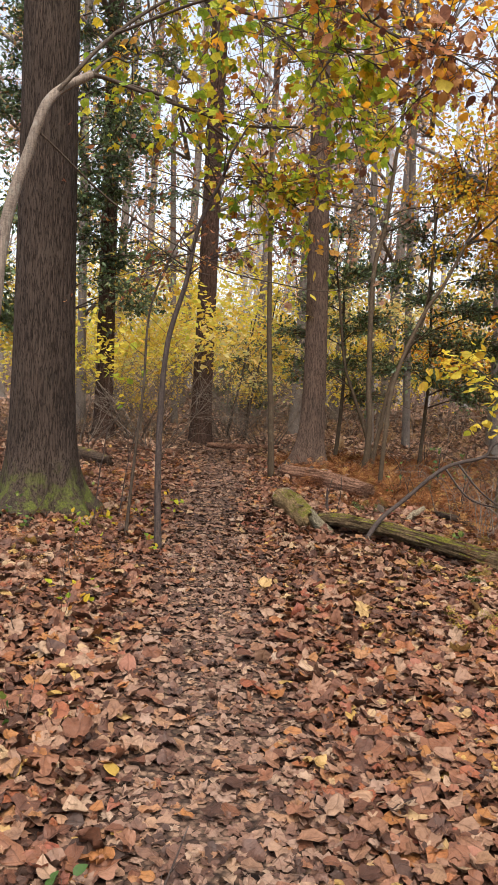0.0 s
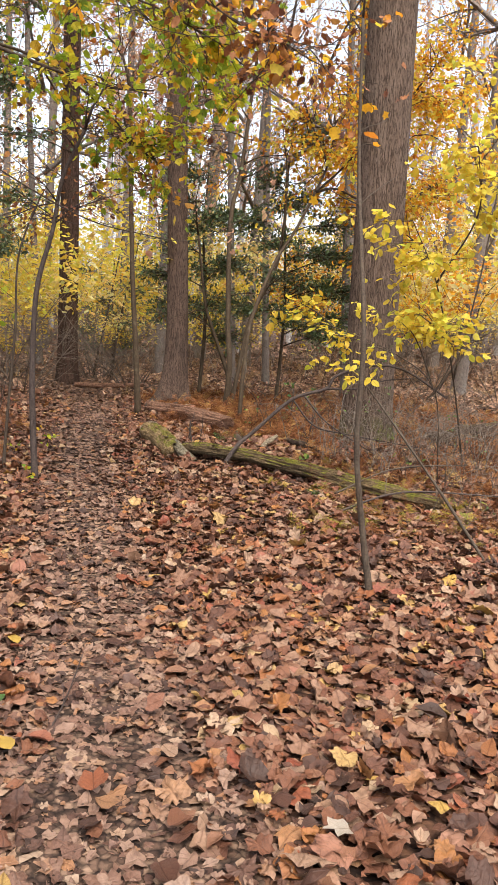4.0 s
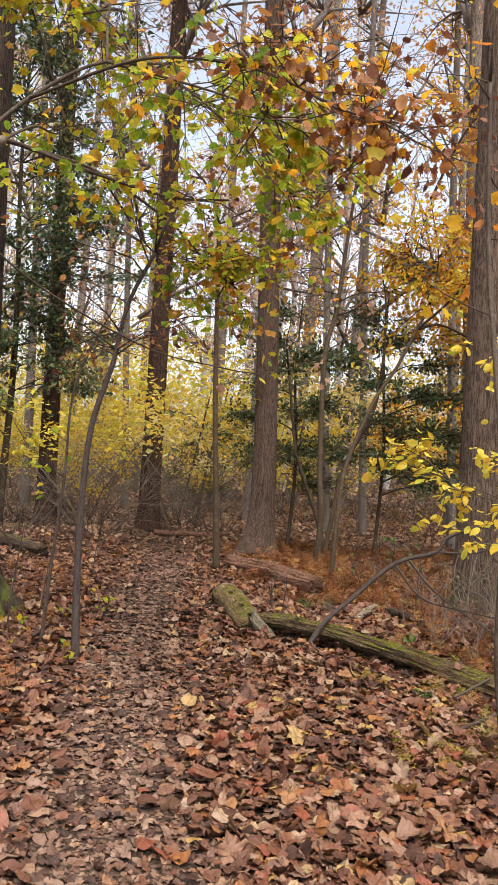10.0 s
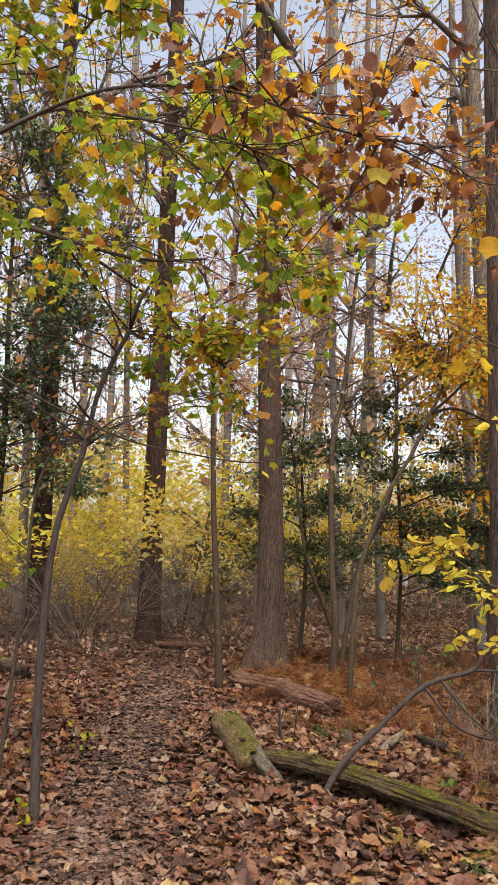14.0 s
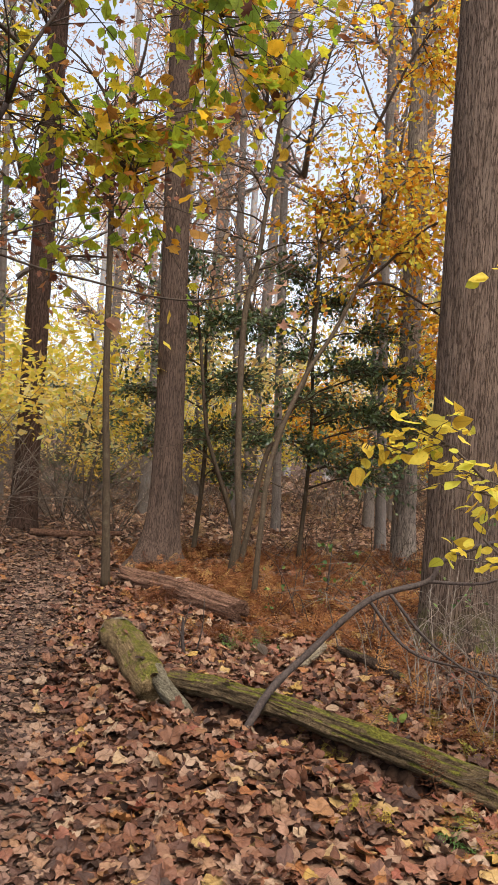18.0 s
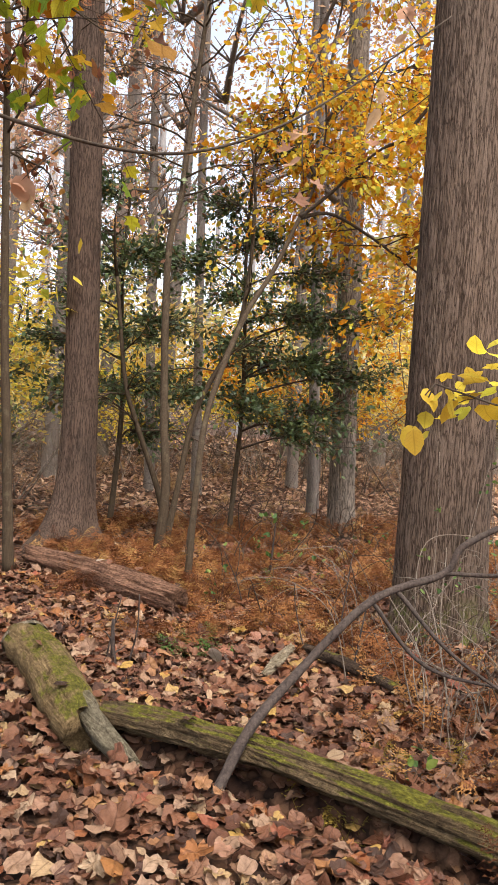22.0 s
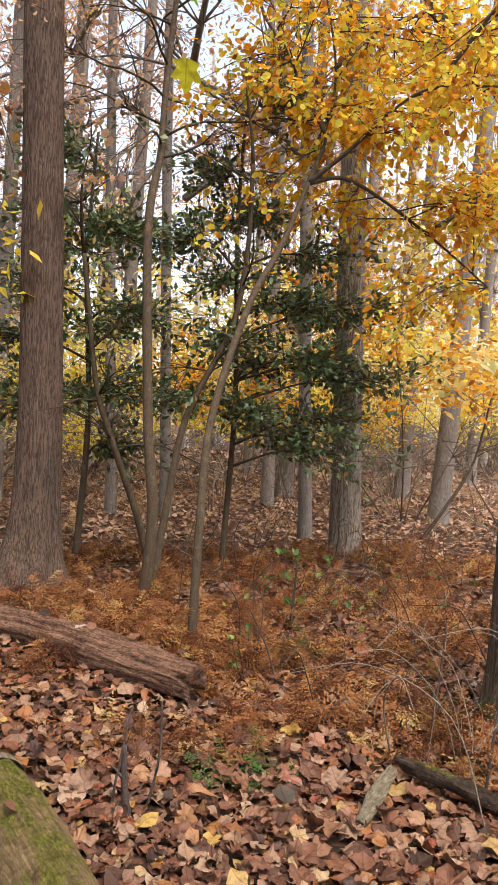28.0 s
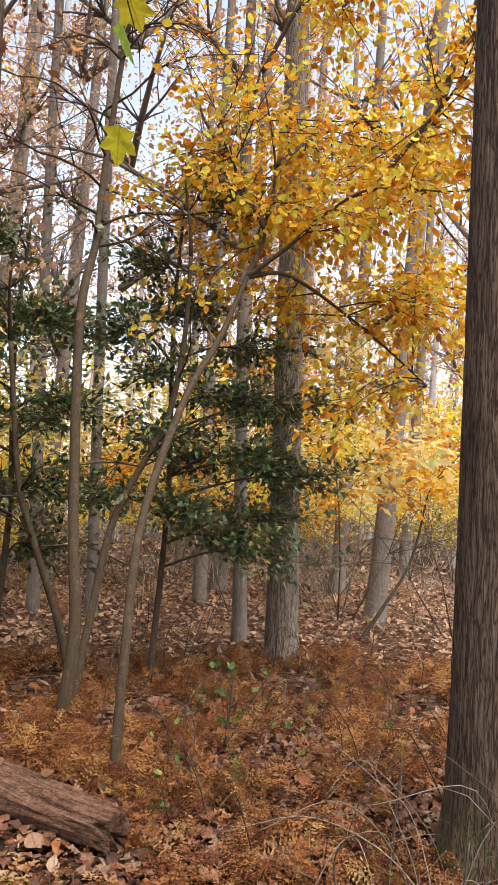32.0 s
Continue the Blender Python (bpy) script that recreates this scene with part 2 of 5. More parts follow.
BARK_GREY = bark_mat("bark_pale_ridged", (0.081, 0.065, 0.054), (0.338, 0.277, 0.227), 56, 10, 0.0, 0.008)
# paled colour stands in for distance haze on the farthest trunks
BARK_HAZE = smooth_bark("bark_far_hazed", (0.25, 0.24, 0.245), (0.42, 0.40, 0.40))
BARK_FAR = smooth_bark("bark_far_grey", (0.081, 0.064, 0.056), (0.230, 0.190, 0.163))

LITTER_TONES = [(0.0, (0.046, 0.024, 0.016)), (0.12, (0.090, 0.040, 0.025)), (0.28, (0.138, 0.057, 0.032)), (0.46, (0.195, 0.082, 0.043)), (0.60, (0.230, 0.124, 0.076)), (0.71, (0.290, 0.182, 0.120)), (0.79, (0.29, 0.125, 0.040)), (0.86, (0.22, 0.062, 0.034)), (0.95, (0.36, 0.250, 0.165)), (1.0, (0.39, 0.24, 0.056))]
LITTER = leaf_mat("fallen_leaves", LITTER_TONES, 0.10, 0.5, 0.6, 0.3, False, 0.6)
LITTER_ONE = leaf_mat("fallen_leaf", LITTER_TONES, 0.10, 0.5, 0.6, 0.3, True, 0.7)
LITTER_PATH = leaf_mat("trodden_leaves", [(0.0, (0.042, 0.023, 0.016)), (0.15, (0.088, 0.043, 0.029)), (0.35, (0.148, 0.076, 0.050)), (0.55, (0.205, 0.118, 0.080)), (0.78, (0.262, 0.168, 0.120)), (0.90, (0.25, 0.115, 0.050)), (1.0, (0.33, 0.235, 0.165))], 0.05, 0.5, 0.6, 0.35, False, 0.5)
LEAF_YELLOW = leaf_mat("leaves_yellow", [(0.0, (0.60, 0.38, 0.04)), (0.3, (0.76, 0.58, 0.06)), (0.7, (0.82, 0.68, 0.10)), (1.0, (0.52, 0.54, 0.06))], 0.58, 0.5, 0.3)
LEAF_YELLOW_ONE = leaf_mat("leaf_yellow", [(0.0, (0.60, 0.38, 0.04)), (0.3, (0.76, 0.58, 0.06)), (0.7, (0.82, 0.68, 0.10)), (1.0, (0.52, 0.54, 0.06))], 0.55, 0.5, 0.3, 0.3, True, 0.4)
LEAF_LIME = leaf_mat("leaves_yellow_green", [(0.0, (0.36, 0.15, 0.03)), (0.1, (0.62, 0.38, 0.03)), (0.3, (0.68, 0.56, 0.04)), (0.6, (0.46, 0.52, 0.035)), (0.85, (0.27, 0.39, 0.035)), (1.0, (0.16, 0.26, 0.03))], 0.58, 0.5, 0.45, 0.3, False, 0.5)
LEAF_GOLD = leaf_mat("leaves_golden_orange", [(0.0, (0.330, 0.107, 0.025)), (0.2, (0.640, 0.242, 0.022)), (0.5, (0.795, 0.378, 0.025)), (0.85, (0.834, 0.514, 0.035)), (1.0, (0.543, 0.446, 0.050))], 0.58, 0.5, 0.4)
LEAF_RUST = leaf_mat("leaves_rusty_brown", [(0.0, (0.10, 0.04, 0.025)), (0.4, (0.24, 0.09, 0.045)), (0.75, (0.38, 0.16, 0.06)), (1.0, (0.52, 0.27, 0.07))], 0.35, 0.55, 0.5)
LEAF_PINK = leaf_mat("leaves_faded_russet", [(0.0, (0.34, 0.17, 0.11)), (0.5, (0.52, 0.30, 0.20)), (1.0, (0.62, 0.43, 0.24))], 0.6, 0.6, 0.3)
LEAF_HOLLY = leaf_mat("leaves_evergreen", [(0.0, (0.036, 0.058, 0.023)), (0.55, (0.085, 0.130, 0.052)), (0.88, (0.169, 0.227, 0.081)), (0.95, (0.390, 0.260, 0.065)), (1.0, (0.260, 0.117, 0.052))], 0.22, 0.3, 0.3, 0.5)
LEAF_GREEN = leaf_mat("leaves_fresh_green", [(0.0, (0.042, 0.088, 0.024)), (0.6, (0.098, 0.177, 0.040)), (1.0, (0.238, 0.286, 0.056))], 0.4, 0.5, 0.3)
FERN_BROWN = leaf_mat("fern_dried", [(0.0, (0.082, 0.030, 0.015)), (0.3, (0.194, 0.074, 0.030)), (0.65, (0.310, 0.133, 0.052)), (0.9, (0.407, 0.207, 0.078)), (1.0, (0.427, 0.285, 0.101))], 0.35, 0.8, 0.25, 0.1)
FERN_OCHRE = leaf_mat("fern_fading", [(0.0, (0.22, 0.17, 0.03)), (0.6, (0.36, 0.26, 0.05)), (1.0, (0.20, 0.24, 0.05))], 0.3, 0.8, 0.4, 0.1)
# far litter, lightened in colour for the light that dense shrubs block
LITTER_FAR = leaf_mat("far_leaves_lightened", [(0.0, (0.100, 0.054, 0.036)), (0.3, (0.240, 0.131, 0.084)), (0.65, (0.370, 0.221, 0.144)), (1.0, (0.500, 0.333, 0.216))], 0.1, 0.6, 0.4)
# dried fern for the shaded far floor, missing light put into its colour
FERN_LIGHTENED = leaf_mat("fern_far_lightened", [(0.0, (0.22, 0.12, 0.06)), (0.5, (0.42, 0.26, 0.13)), (1.0, (0.56, 0.41, 0.22))], 0.35, 0.8, 0.25, 0.1)
LEAF_PALE_LIME = leaf_mat("leaves_pale_lime", [(0.0, (0.735, 0.447, 0.065)), (0.35, (0.846, 0.596, 0.097)), (0.75, (0.757, 0.614, 0.113)), (1.0, (0.467, 0.466, 0.097))], 0.6, 0.55, 0.25)
# yellow leaf tones paled to imitate haze over distance
LEAF_HAZED = leaf_mat("leaves_straw_hazed", [(0.0, (0.62, 0.40, 0.12)), (0.35, (0.76, 0.58, 0.20)), (0.75, (0.82, 0.70, 0.30)), (1.0, (0.60, 0.62, 0.26))], 0.6, 0.55, 0.2)
# far brush stems, colour raised to replace light lost under the shrubs
BARK_LIGHTENED = smooth_bark("bark_stems_lightened", (0.16, 0.125, 0.10), (0.42, 0.34, 0.28))
SOIL = soil_mat("forest_leaf_mould", (0.034, 0.017, 0.011), (0.119, 0.056, 0.032), (0.230, 0.123, 0.072), 19.0)
SOIL_PATH = soil_mat("packed_earth", (0.060, 0.034, 0.024), (0.128, 0.075, 0.051), (0.212, 0.136, 0.092), 34.0)
WOOD_MOSS = log_mat("rotten_wood_with_moss", (0.05, 0.032, 0.018), (0.27, 0.185, 0.10), 0.10)
WOOD_STUMP = log_mat("barkless_wood_with_moss", (0.112, 0.070, 0.031), (0.470, 0.320, 0.158), 0.05)
WOOD_GREY = log_mat("weathered_grey_wood", (0.084, 0.064, 0.040), (0.403, 0.341, 0.230), -0.6)
WOOD_PALE = log_mat("bleached_splinter", (0.16, 0.12, 0.075), (0.52, 0.43, 0.30), -0.6)
WOOD_DARK = log_mat("rotting_dark_wood", (0.03, 0.02, 0.014), (0.15, 0.10, 0.07), -0.02)
WOOD_BROWN = log_mat("decayed_brown_wood", (0.064, 0.032, 0.021), (0.432, 0.234, 0.150), -0.6)


# ---- mesh making ----
def mesh_of(name, verts, faces, smooth=True, uv=None):
    """A mesh from an array of points and arrays of faces with one number of corners each."""
    me = bpy.data.meshes.new(name)
    faces = [np.asarray(f, dtype=np.int32) for f in faces if len(f)]
    me.vertices.add(len(verts))
    me.vertices.foreach_set("co", np.asarray(verts, dtype=np.float32).ravel())
    loops = np.concatenate([f.ravel() for f in faces])
    totals = np.concatenate([np.full(len(f), f.shape[1], dtype=np.int32) for f in faces])
    me.loops.add(len(loops))
    me.loops.foreach_set("vertex_index", loops)
    me.polygons.add(len(totals))
    me.polygons.foreach_set("loop_start", np.concatenate([[0], np.cumsum(totals)[:-1]]).astype(np.int32))
    me.polygons.foreach_set("loop_total", totals)
    me.polygons.foreach_set("use_smooth", np.full(len(totals), smooth))
    if uv is not None:
        me.uv_layers.new(name="leaf").data.foreach_set("uv", np.asarray(uv, dtype=np.float32)[loops].ravel())
    me.update(calc_edges=True)
    return me


def part(name, me, material, parent=None, label=""):
    if material is not None and not me.materials:
        me.materials.append(material)
    ob = new(name, me)
    if parent is not None:
        ob.parent = parent
    if label:
        ob["label"] = label
    return ob


def thing(name, label, category, at=(0, 0, 0), group="", kind=""):
    ob = new(name)
    ob.empty_display_size = 0.2
    ob.location = at
    return tagged(ob, label, category, group, kind)


def unit(v):
    v = np.asarray(v, float)
    return v / (np.linalg.norm(v, axis=-1, keepdims=True) + 1e-9)


def spline(pts, steps):
    """A smooth line through points (Catmull-Rom)."""
    p = np.asarray(pts, float)
    p = np.vstack([2 * p[0] - p[1], p, 2 * p[-1] - p[-2]])
    out = []
    for i in range(1, len(p) - 2):
        for k in range(steps):
            t = k / steps
            a, b, c, d = p[i - 1], p[i], p[i + 1], p[i + 2]
            out.append(0.5 * (2 * b + (c - a) * t + (2 * a - 5 * b + 4 * c - d) * t * t + (3 * b - a - 3 * c + d) * t ** 3))
    out.append(p[-2])
    return np.array(out)


class Tubes:
    """Collects round rods along lines into one mesh."""

    def __init__(self):
        self.v, self.q, self.t, self.n = [], [], [], 0

    def add(self, line, radii, segs=8, rough=0.0, rng=None):
        line = np.asarray(line, float)
        n = len(line)
        tang = unit(np.gradient(line, axis=0))
        up = np.tile([0.0, 0.0, 1.0], (n, 1))
        up[np.abs(tang[:, 2]) > 0.8] = (0.0, 1.0, 0.0) if abs(tang[0][2]) > 0.8 else (0.0, 0.0, 1.0)
        if abs(tang[0][2]) > 0.8:
            up[:] = (0.0, 1.0, 0.0)
        a = unit(np.cross(tang, up))
        b = np.cross(tang, a)
        th = np.linspace(0, 2 * np.pi, segs, endpoint=False)
        r = np.asarray(radii, float).reshape(n, 1) * np.ones((1, segs))
        if rough and rng is not None:
            r = r * (1 + rough * rng.uniform(-1, 1, r.shape))
        ring = line[:, None] + r[..., None] * (np.cos(th)[None, :, None] * a[:, None] + np.sin(th)[None, :, None] * b[:, None])
        i, j = np.meshgrid(np.arange(n - 1), np.arange(segs), indexing="ij")
        k = (j + 1) % segs
        q = np.stack([i * segs + j, i * segs + k, (i + 1) * segs + k, (i + 1) * segs + j], -1).reshape(-1, 4)[:, ::-1]
        self.v.append(np.vstack([ring.reshape(-1, 3), line[:1], line[-1:]]))
        self.q.append(q + self.n)
        c0, c1 = n * segs, n * segs + 1
        s = np.arange(segs)
        s2 = (s + 1) % segs
        self.t.append(np.vstack([np.stack([s, np.full(segs, c0), s2], -1), np.stack([(n - 1) * segs + s2, np.full(segs, c1), (n - 1) * segs + s], -1)])[:, ::-1] + self.n)
        self.n += n * segs + 2

    def mesh(self, name):
        return mesh_of(name, np.vstack(self.v), [np.vstack(self.q), np.vstack(self.t)])


def value_noise(u, v, period, seed):
    """Smooth noise in 0..1 on (u, v); u repeats after period cells."""
    g = np.random.default_rng(seed).random((64, period))
    iu, iv = np.floor(u).astype(int), np.floor(v).astype(int)
    fu, fv = u - iu, v - iv
    fu, fv = fu * fu * (3 - 2 * fu), fv * fv * (3 - 2 * fv)
    a, b = g[iv % 64, iu % period], g[iv % 64, (iu + 1) % period]
    c, d = g[(iv + 1) % 64, iu % period], g[(iv + 1) % 64, (iu + 1) % period]
    return (a * (1 - fu) + b * fu) * (1 - fv) + (c * (1 - fu) + d * fu) * fv


def trunk_mesh(name, height, r0, r1, lean=(0, 0), flare=0.35, segs=24, rows=60, ridges=0, depth=0.012, seed=0, bow=0.0, fine_to=7.0, foot=0.0):
    """A tapered trunk with a spread root foot and, where ridges are given, furrows between upright ridges of bark."""
    rng = np.random.default_rng(seed)
    lowrows = int(rows * 0.8)
    z = np.concatenate([np.linspace(-0.15, min(fine_to, height * 0.7), lowrows, endpoint=False), np.linspace(min(fine_to, height * 0.7), height, rows - lowrows)])
    th = np.linspace(0, 2 * np.pi, segs, endpoint=False)
    Z, TH = np.meshgrid(z, th, indexing="ij")
    zz = np.clip(Z, 0, None)
    base = r0 + (r1 - r0) * (zz / height) ** 0.85
    lobes = 1 + 0.45 * np.cos(5 * TH + rng.uniform(0, 6) + 0.7 * np.sin(2 * TH + seed)) + 0.25 * np.cos(3 * TH + rng.uniform(0, 6))
    r = base * (1 + flare * lobes * np.exp(-zz / 0.22) + flare * 0.35 * np.exp(-zz / 0.8))
    r *= 1 + 0.025 * np.cos(2 * TH + rng.uniform(0, 6) + zz * 0.3)
    if ridges:
        per = ridges
        u = TH / (2 * np.pi) * per
        wob = 1.1 * (value_noise(TH / (2 * np.pi) * 12, zz * 1.6, 12, seed + 5) - 0.5) * 2
        n1 = value_noise(u + wob, zz * 3.2, per, seed + 1)
        n2 = value_noise(u * 2 + wob, zz * 7.0, per * 2, seed + 2)
        plate = np.minimum(1, np.abs(2 * n1 - 1) * 3.2)
        r += depth * (plate - 0.75 + 0.35 * (n2 - 0.5))
    sway = bow * np.sin(zz / height * np.pi) + foot * np.exp(-zz / 0.5)
    x = r * np.cos(TH) + lean[0] * zz + sway
    y = r * np.sin(TH) + lean[1] * zz
    v = np.stack([x, y, Z], -1).reshape(-1, 3)
    n = len(z)
    i, j = np.meshgrid(np.arange(n - 1), np.arange(segs), indexing="ij")
    k = (j + 1) % segs
    q = np.stack([i * segs + j, i * segs + k, (i + 1) * segs + k, (i + 1) * segs + j], -1).reshape(-1, 4)
    return mesh_of(name, v, [q])


# leaf shapes: x across, y along from the stalk, z up
def leaf_shape(kind, curl, fold, seed, smooth=False):
    rng = np.random.default_rng(seed)
    if kind == "oval":
        w = [0.0, 0.20, 0.31, 0.30, 0.17, 0.0]
        y = [0.0, 0.14, 0.36, 0.60, 0.84, 1.0]
        mid = [(0, yy) for yy in y]
        side = [(ww, yy - 0.03) for ww, yy in zip(w[1:-1], y[1:-1])]
        v = mid + side + [(-a, b) for a, b in side]
        f = []
        for s, o in ((6, 1), (10, -1)):
            tri = [(0, 1, s), (1, 2, s + 1), (1, s + 1, s), (2, 3, s + 2), (2, s + 2, s + 1), (3, 4, s + 3), (3, s + 3, s + 2), (4, 5, s + 3)]
            f += [t if o > 0 else t[::-1] for t in tri]
        f = [t[::-1] for t in f]
    elif kind == "tiny":
        v = [(0, 0), (0.27, 0.45), (0, 1.0), (-0.27, 0.45)]
        f = [(0, 1, 2), (0, 2, 3)]
    elif kind == "small":
        v = [(0, 0), (0.27, 0.42), (0, 1.0), (-0.27, 0.42), (0, 0.45)]
        f = [(0, 1, 4), (1, 2, 4), (2, 3, 4), (3, 0, 4)]
    else:
        lob = {"lobed": [(-90, 0.42), (-55, 0.46), (-20, 0.50), (10, 0.46), (36, 0.52), (66, 0.46), (90, 0.66), (114, 0.46), (144, 0.52), (170, 0.46), (200, 0.50), (235, 0.46)],
               "maple": [(-90, 0.34), (-62, 0.40), (-30, 0.60), (-8, 0.38), (10, 0.50), (24, 0.64), (38, 0.50), (50, 0.38), (70, 0.50), (90, 0.68), (110, 0.50), (130, 0.38), (142, 0.50), (156, 0.64), (170, 0.50), (188, 0.38), (210, 0.60), (242, 0.40)],
               "oak": [(-90, 0.5), (-60, 0.22), (-25, 0.36), (-5, 0.20), (28, 0.42), (48, 0.24), (66, 0.46), (80, 0.36), (90, 0.62), (100, 0.36), (114, 0.46), (132, 0.24), (152, 0.42), (185, 0.20), (205, 0.36), (240, 0.22)],
               "broad": [(-90, 0.50), (-60, 0.47), (-30, 0.45), (0, 0.44), (30, 0.43), (60, 0.47), (90, 0.62), (120, 0.47), (150, 0.43), (180, 0.44), (210, 0.45), (240, 0.47)],
               "tulip": [(-90, 0.36), (-55, 0.42), (-15, 0.58), (15, 0.52), (40, 0.50), (60, 0.62), (90, 0.40), (120, 0.62), (140, 0.50), (165, 0.52), (195, 0.58), (235, 0.42)]}[kind]
        if smooth:
            lob = [((a + 360) % 360 if a < -90 else a, r) for a, r in lob]
            two = []
            for (a, r), (c, d) in zip(lob, lob[1:] + [(lob[0][0] + 360, lob[0][1])]):
                two += [(a, r), ((a + c) / 2, (r + d) / 2 * 1.02)]
            lob = two
        v = [(0, 0.45)] + [(r * 0.86 * math.cos(radians(a)) * rng.uniform(0.90, 1.08), 0.45 + r * 0.86 * math.sin(radians(a)) * rng.uniform(0.90, 1.08)) for a, r in lob]
        f = [(0, i, i % len(lob) + 1) for i in range(1, len(lob) + 1)]
        if smooth:
            k = len(lob)
            ring = [(0.5 * v[i][0], 0.45 + 0.5 * (v[i][1] - 0.45)) for i in range(1, k + 1, 2)]
            v += ring
            m, f = k // 2, []
            for i in range(m):
                j = (i + 1) % m
                o0, o1, o2 = 1 + 2 * i, 2 + 2 * i, 1 + (2 * i + 2) % k
                a, c = k + 1 + i, k + 1 + j
                f += [(0, a, c), (a, o0, o1), (a, o1, c), (c, o1, o2)]
    v = np.array([(x, y_, 0.0) for x, y_ in v])
    x, yy = v[:, 0], v[:, 1] - 0.45
    ph = rng.uniform(0, 6.28, 3)
    v[:, 2] = fold * np.abs(x) + curl[0] * x * x + curl[1] * yy * yy + 0.07 * np.sin(8 * x + ph[0]) * np.cos(7 * yy + ph[1])
    return v, np.array(f, dtype=np.int32)


def shapes(kinds, count, strong, seed, smooth=False):
    rng = np.random.default_rng(seed)
    out = []
    for i in range(count):
        out.append(leaf_shape(kinds[i % len(kinds)], (rng.normal(0, 0.6 * strong), rng.normal(0, 0.5 * strong)), rng.normal(0.1, 0.25) * strong, seed * 31 + i, smooth))
    return out


LITTER_SHAPES = shapes(["oval", "tulip", "lobed", "broad", "oval", "broad", "lobed", "tulip"], 24, 0.8, 3)
WHOLE_SHAPES = shapes(["tulip", "lobed", "broad", "oval", "lobed", "maple", "broad"], 21, 0.9, 2, True)
FLAT_SHAPES = shapes(["maple", "oval", "tulip", "oval", "oak", "tulip"], 18, 0.4, 4)
MAPLE_SHAPES = shapes(["maple", "tulip", "maple"], 9, 0.5, 5)
OAK_SHAPES = shapes(["oak", "oval", "oak"], 9, 0.9, 6)
OVAL_SHAPES = shapes(["oval"], 6, 0.6, 7)
SMALL_SHAPES = shapes(["small"], 4, 0.6, 8)
TINY_SHAPES = shapes(["tiny"], 4, 0.9, 10)
LOBED_SHAPES = shapes(["lobed", "tulip", "oval", "broad", "lobed"], 15, 1.0, 9)


def leaves_mesh(name, pos, along, normal, size, lib, seed, crumple=0.0):
    """Many leaves in one mesh: where, which way each points, which way it faces, and how long it is."""
    rng = np.random.default_rng(seed)
    pos, along, normal, size = (np.asarray(a, float) for a in (pos, along, normal, size))
    y = unit(along)
    z = unit(normal - (normal * y).sum(1, keepdims=True) * y)
    x = np.cross(y, z)
    pick = rng.integers(0, len(lib), len(pos))
    vs, fs, us, n = [], [], [], 0
    for i, (v, f) in enumerate(lib):
        m = pick == i
        if not m.any():
            continue
        s = size[m][:, None, None]
        wide = rng.uniform(0.8, 1.15, (m.sum(), 1, 1))
        w = pos[m][:, None] + s * (v[None, :, :1] * wide * x[m][:, None] + v[None, :, 1:2] * y[m][:, None] + v[None, :, 2:] * z[m][:, None])
        k = m.sum()
        if crumple:
            j = rng.normal(0, crumple, (k, len(v), 3)) * s
            w = w + j[..., :1] * x[m][:, None] + j[..., 1:2] * y[m][:, None] + 1.5 * j[..., 2:] * z[m][:, None]
        vs.append(w.reshape(-1, 3))
        us.append(np.tile(v[:, :2], (k, 1)))
        fs.append((f[None] + (np.arange(k) * len(v))[:, None, None]).reshape(-1, 3) + n)
        n += k * len(v)
    return mesh_of(name, np.vstack(vs), [np.vstack(fs)], True, np.vstack(us))


def hanging(points, rng, size, spread, droop, ways=None):
    """Leaves set round points: positions, directions, normals and sizes."""
    p = np.asarray(points, float)
    n = len(p)
    along = rng.normal(0, 1, (n, 3)) * (1, 1, 0.5) + (0, 0, -droop)
    if ways is not None:
        along = along + 0.8 * np.asarray(ways)
    nor = rng.normal(0, 0.55, (n, 3)) + (0, 0, 1)
    return p + rng.normal(0, spread, (n, 3)), along, nor, size * rng.uniform(0.6, 1.15, n)


def branch(tubes, rng, p, d, length, radius, depth, tips, droop=0.0, kink=0.25, segs=6, taper=0.35, step=0.18):
    """A crooked branch that forks; the places for leaves go to tips."""
    n = max(3, int(length / step))
    line, dirs = [np.array(p, float)], []
    d = unit(d)
    for i in range(n):
        d = unit(d + rng.normal(0, kink * 0.45, 3) + np.array([0, 0, -droop * 0.12]))
        dirs.append(d)
        line.append(line[-1] + d * length / n)
    line = np.array(line)
    rad = radius * (1 - (1 - taper) * np.linspace(0, 1, n + 1))
    tubes.add(line, rad, segs if depth > 0 else 3)
    if depth == 0:
        for i in range(max(1, n // 3), n + 1):
            tips.append((line[i], dirs[min(i, n - 1)]))
        return
    kids = rng.integers(3, 6) if depth > 1 else rng.integers(4, 7)
    for k in range(kids):
        f = rng.uniform(0.3, 1.0)
        i = int(f * (n - 1))
        side = unit(np.cross(dirs[i], rng.normal(0, 1, 3)))
        side[2] *= 0.6
        branch(tubes, rng, line[i], unit(dirs[i] * 0.75 + side * rng.uniform(0.5, 1.0)), length * rng.uniform(0.38, 0.62), rad[i] * 0.6, depth - 1, tips, droop, kink, 4, taper, step)
    branch(tubes, rng, line[-1], dirs[-1], length * 0.45, rad[-1], depth - 1, tips, droop, kink, 4, taper, step)


# ---- the ground ----
HOLLOW = np.array([(1.04, 7.30), (1.30, 7.07), (1.60, 6.79), (1.90, 6.43), (2.16, 6.08)])


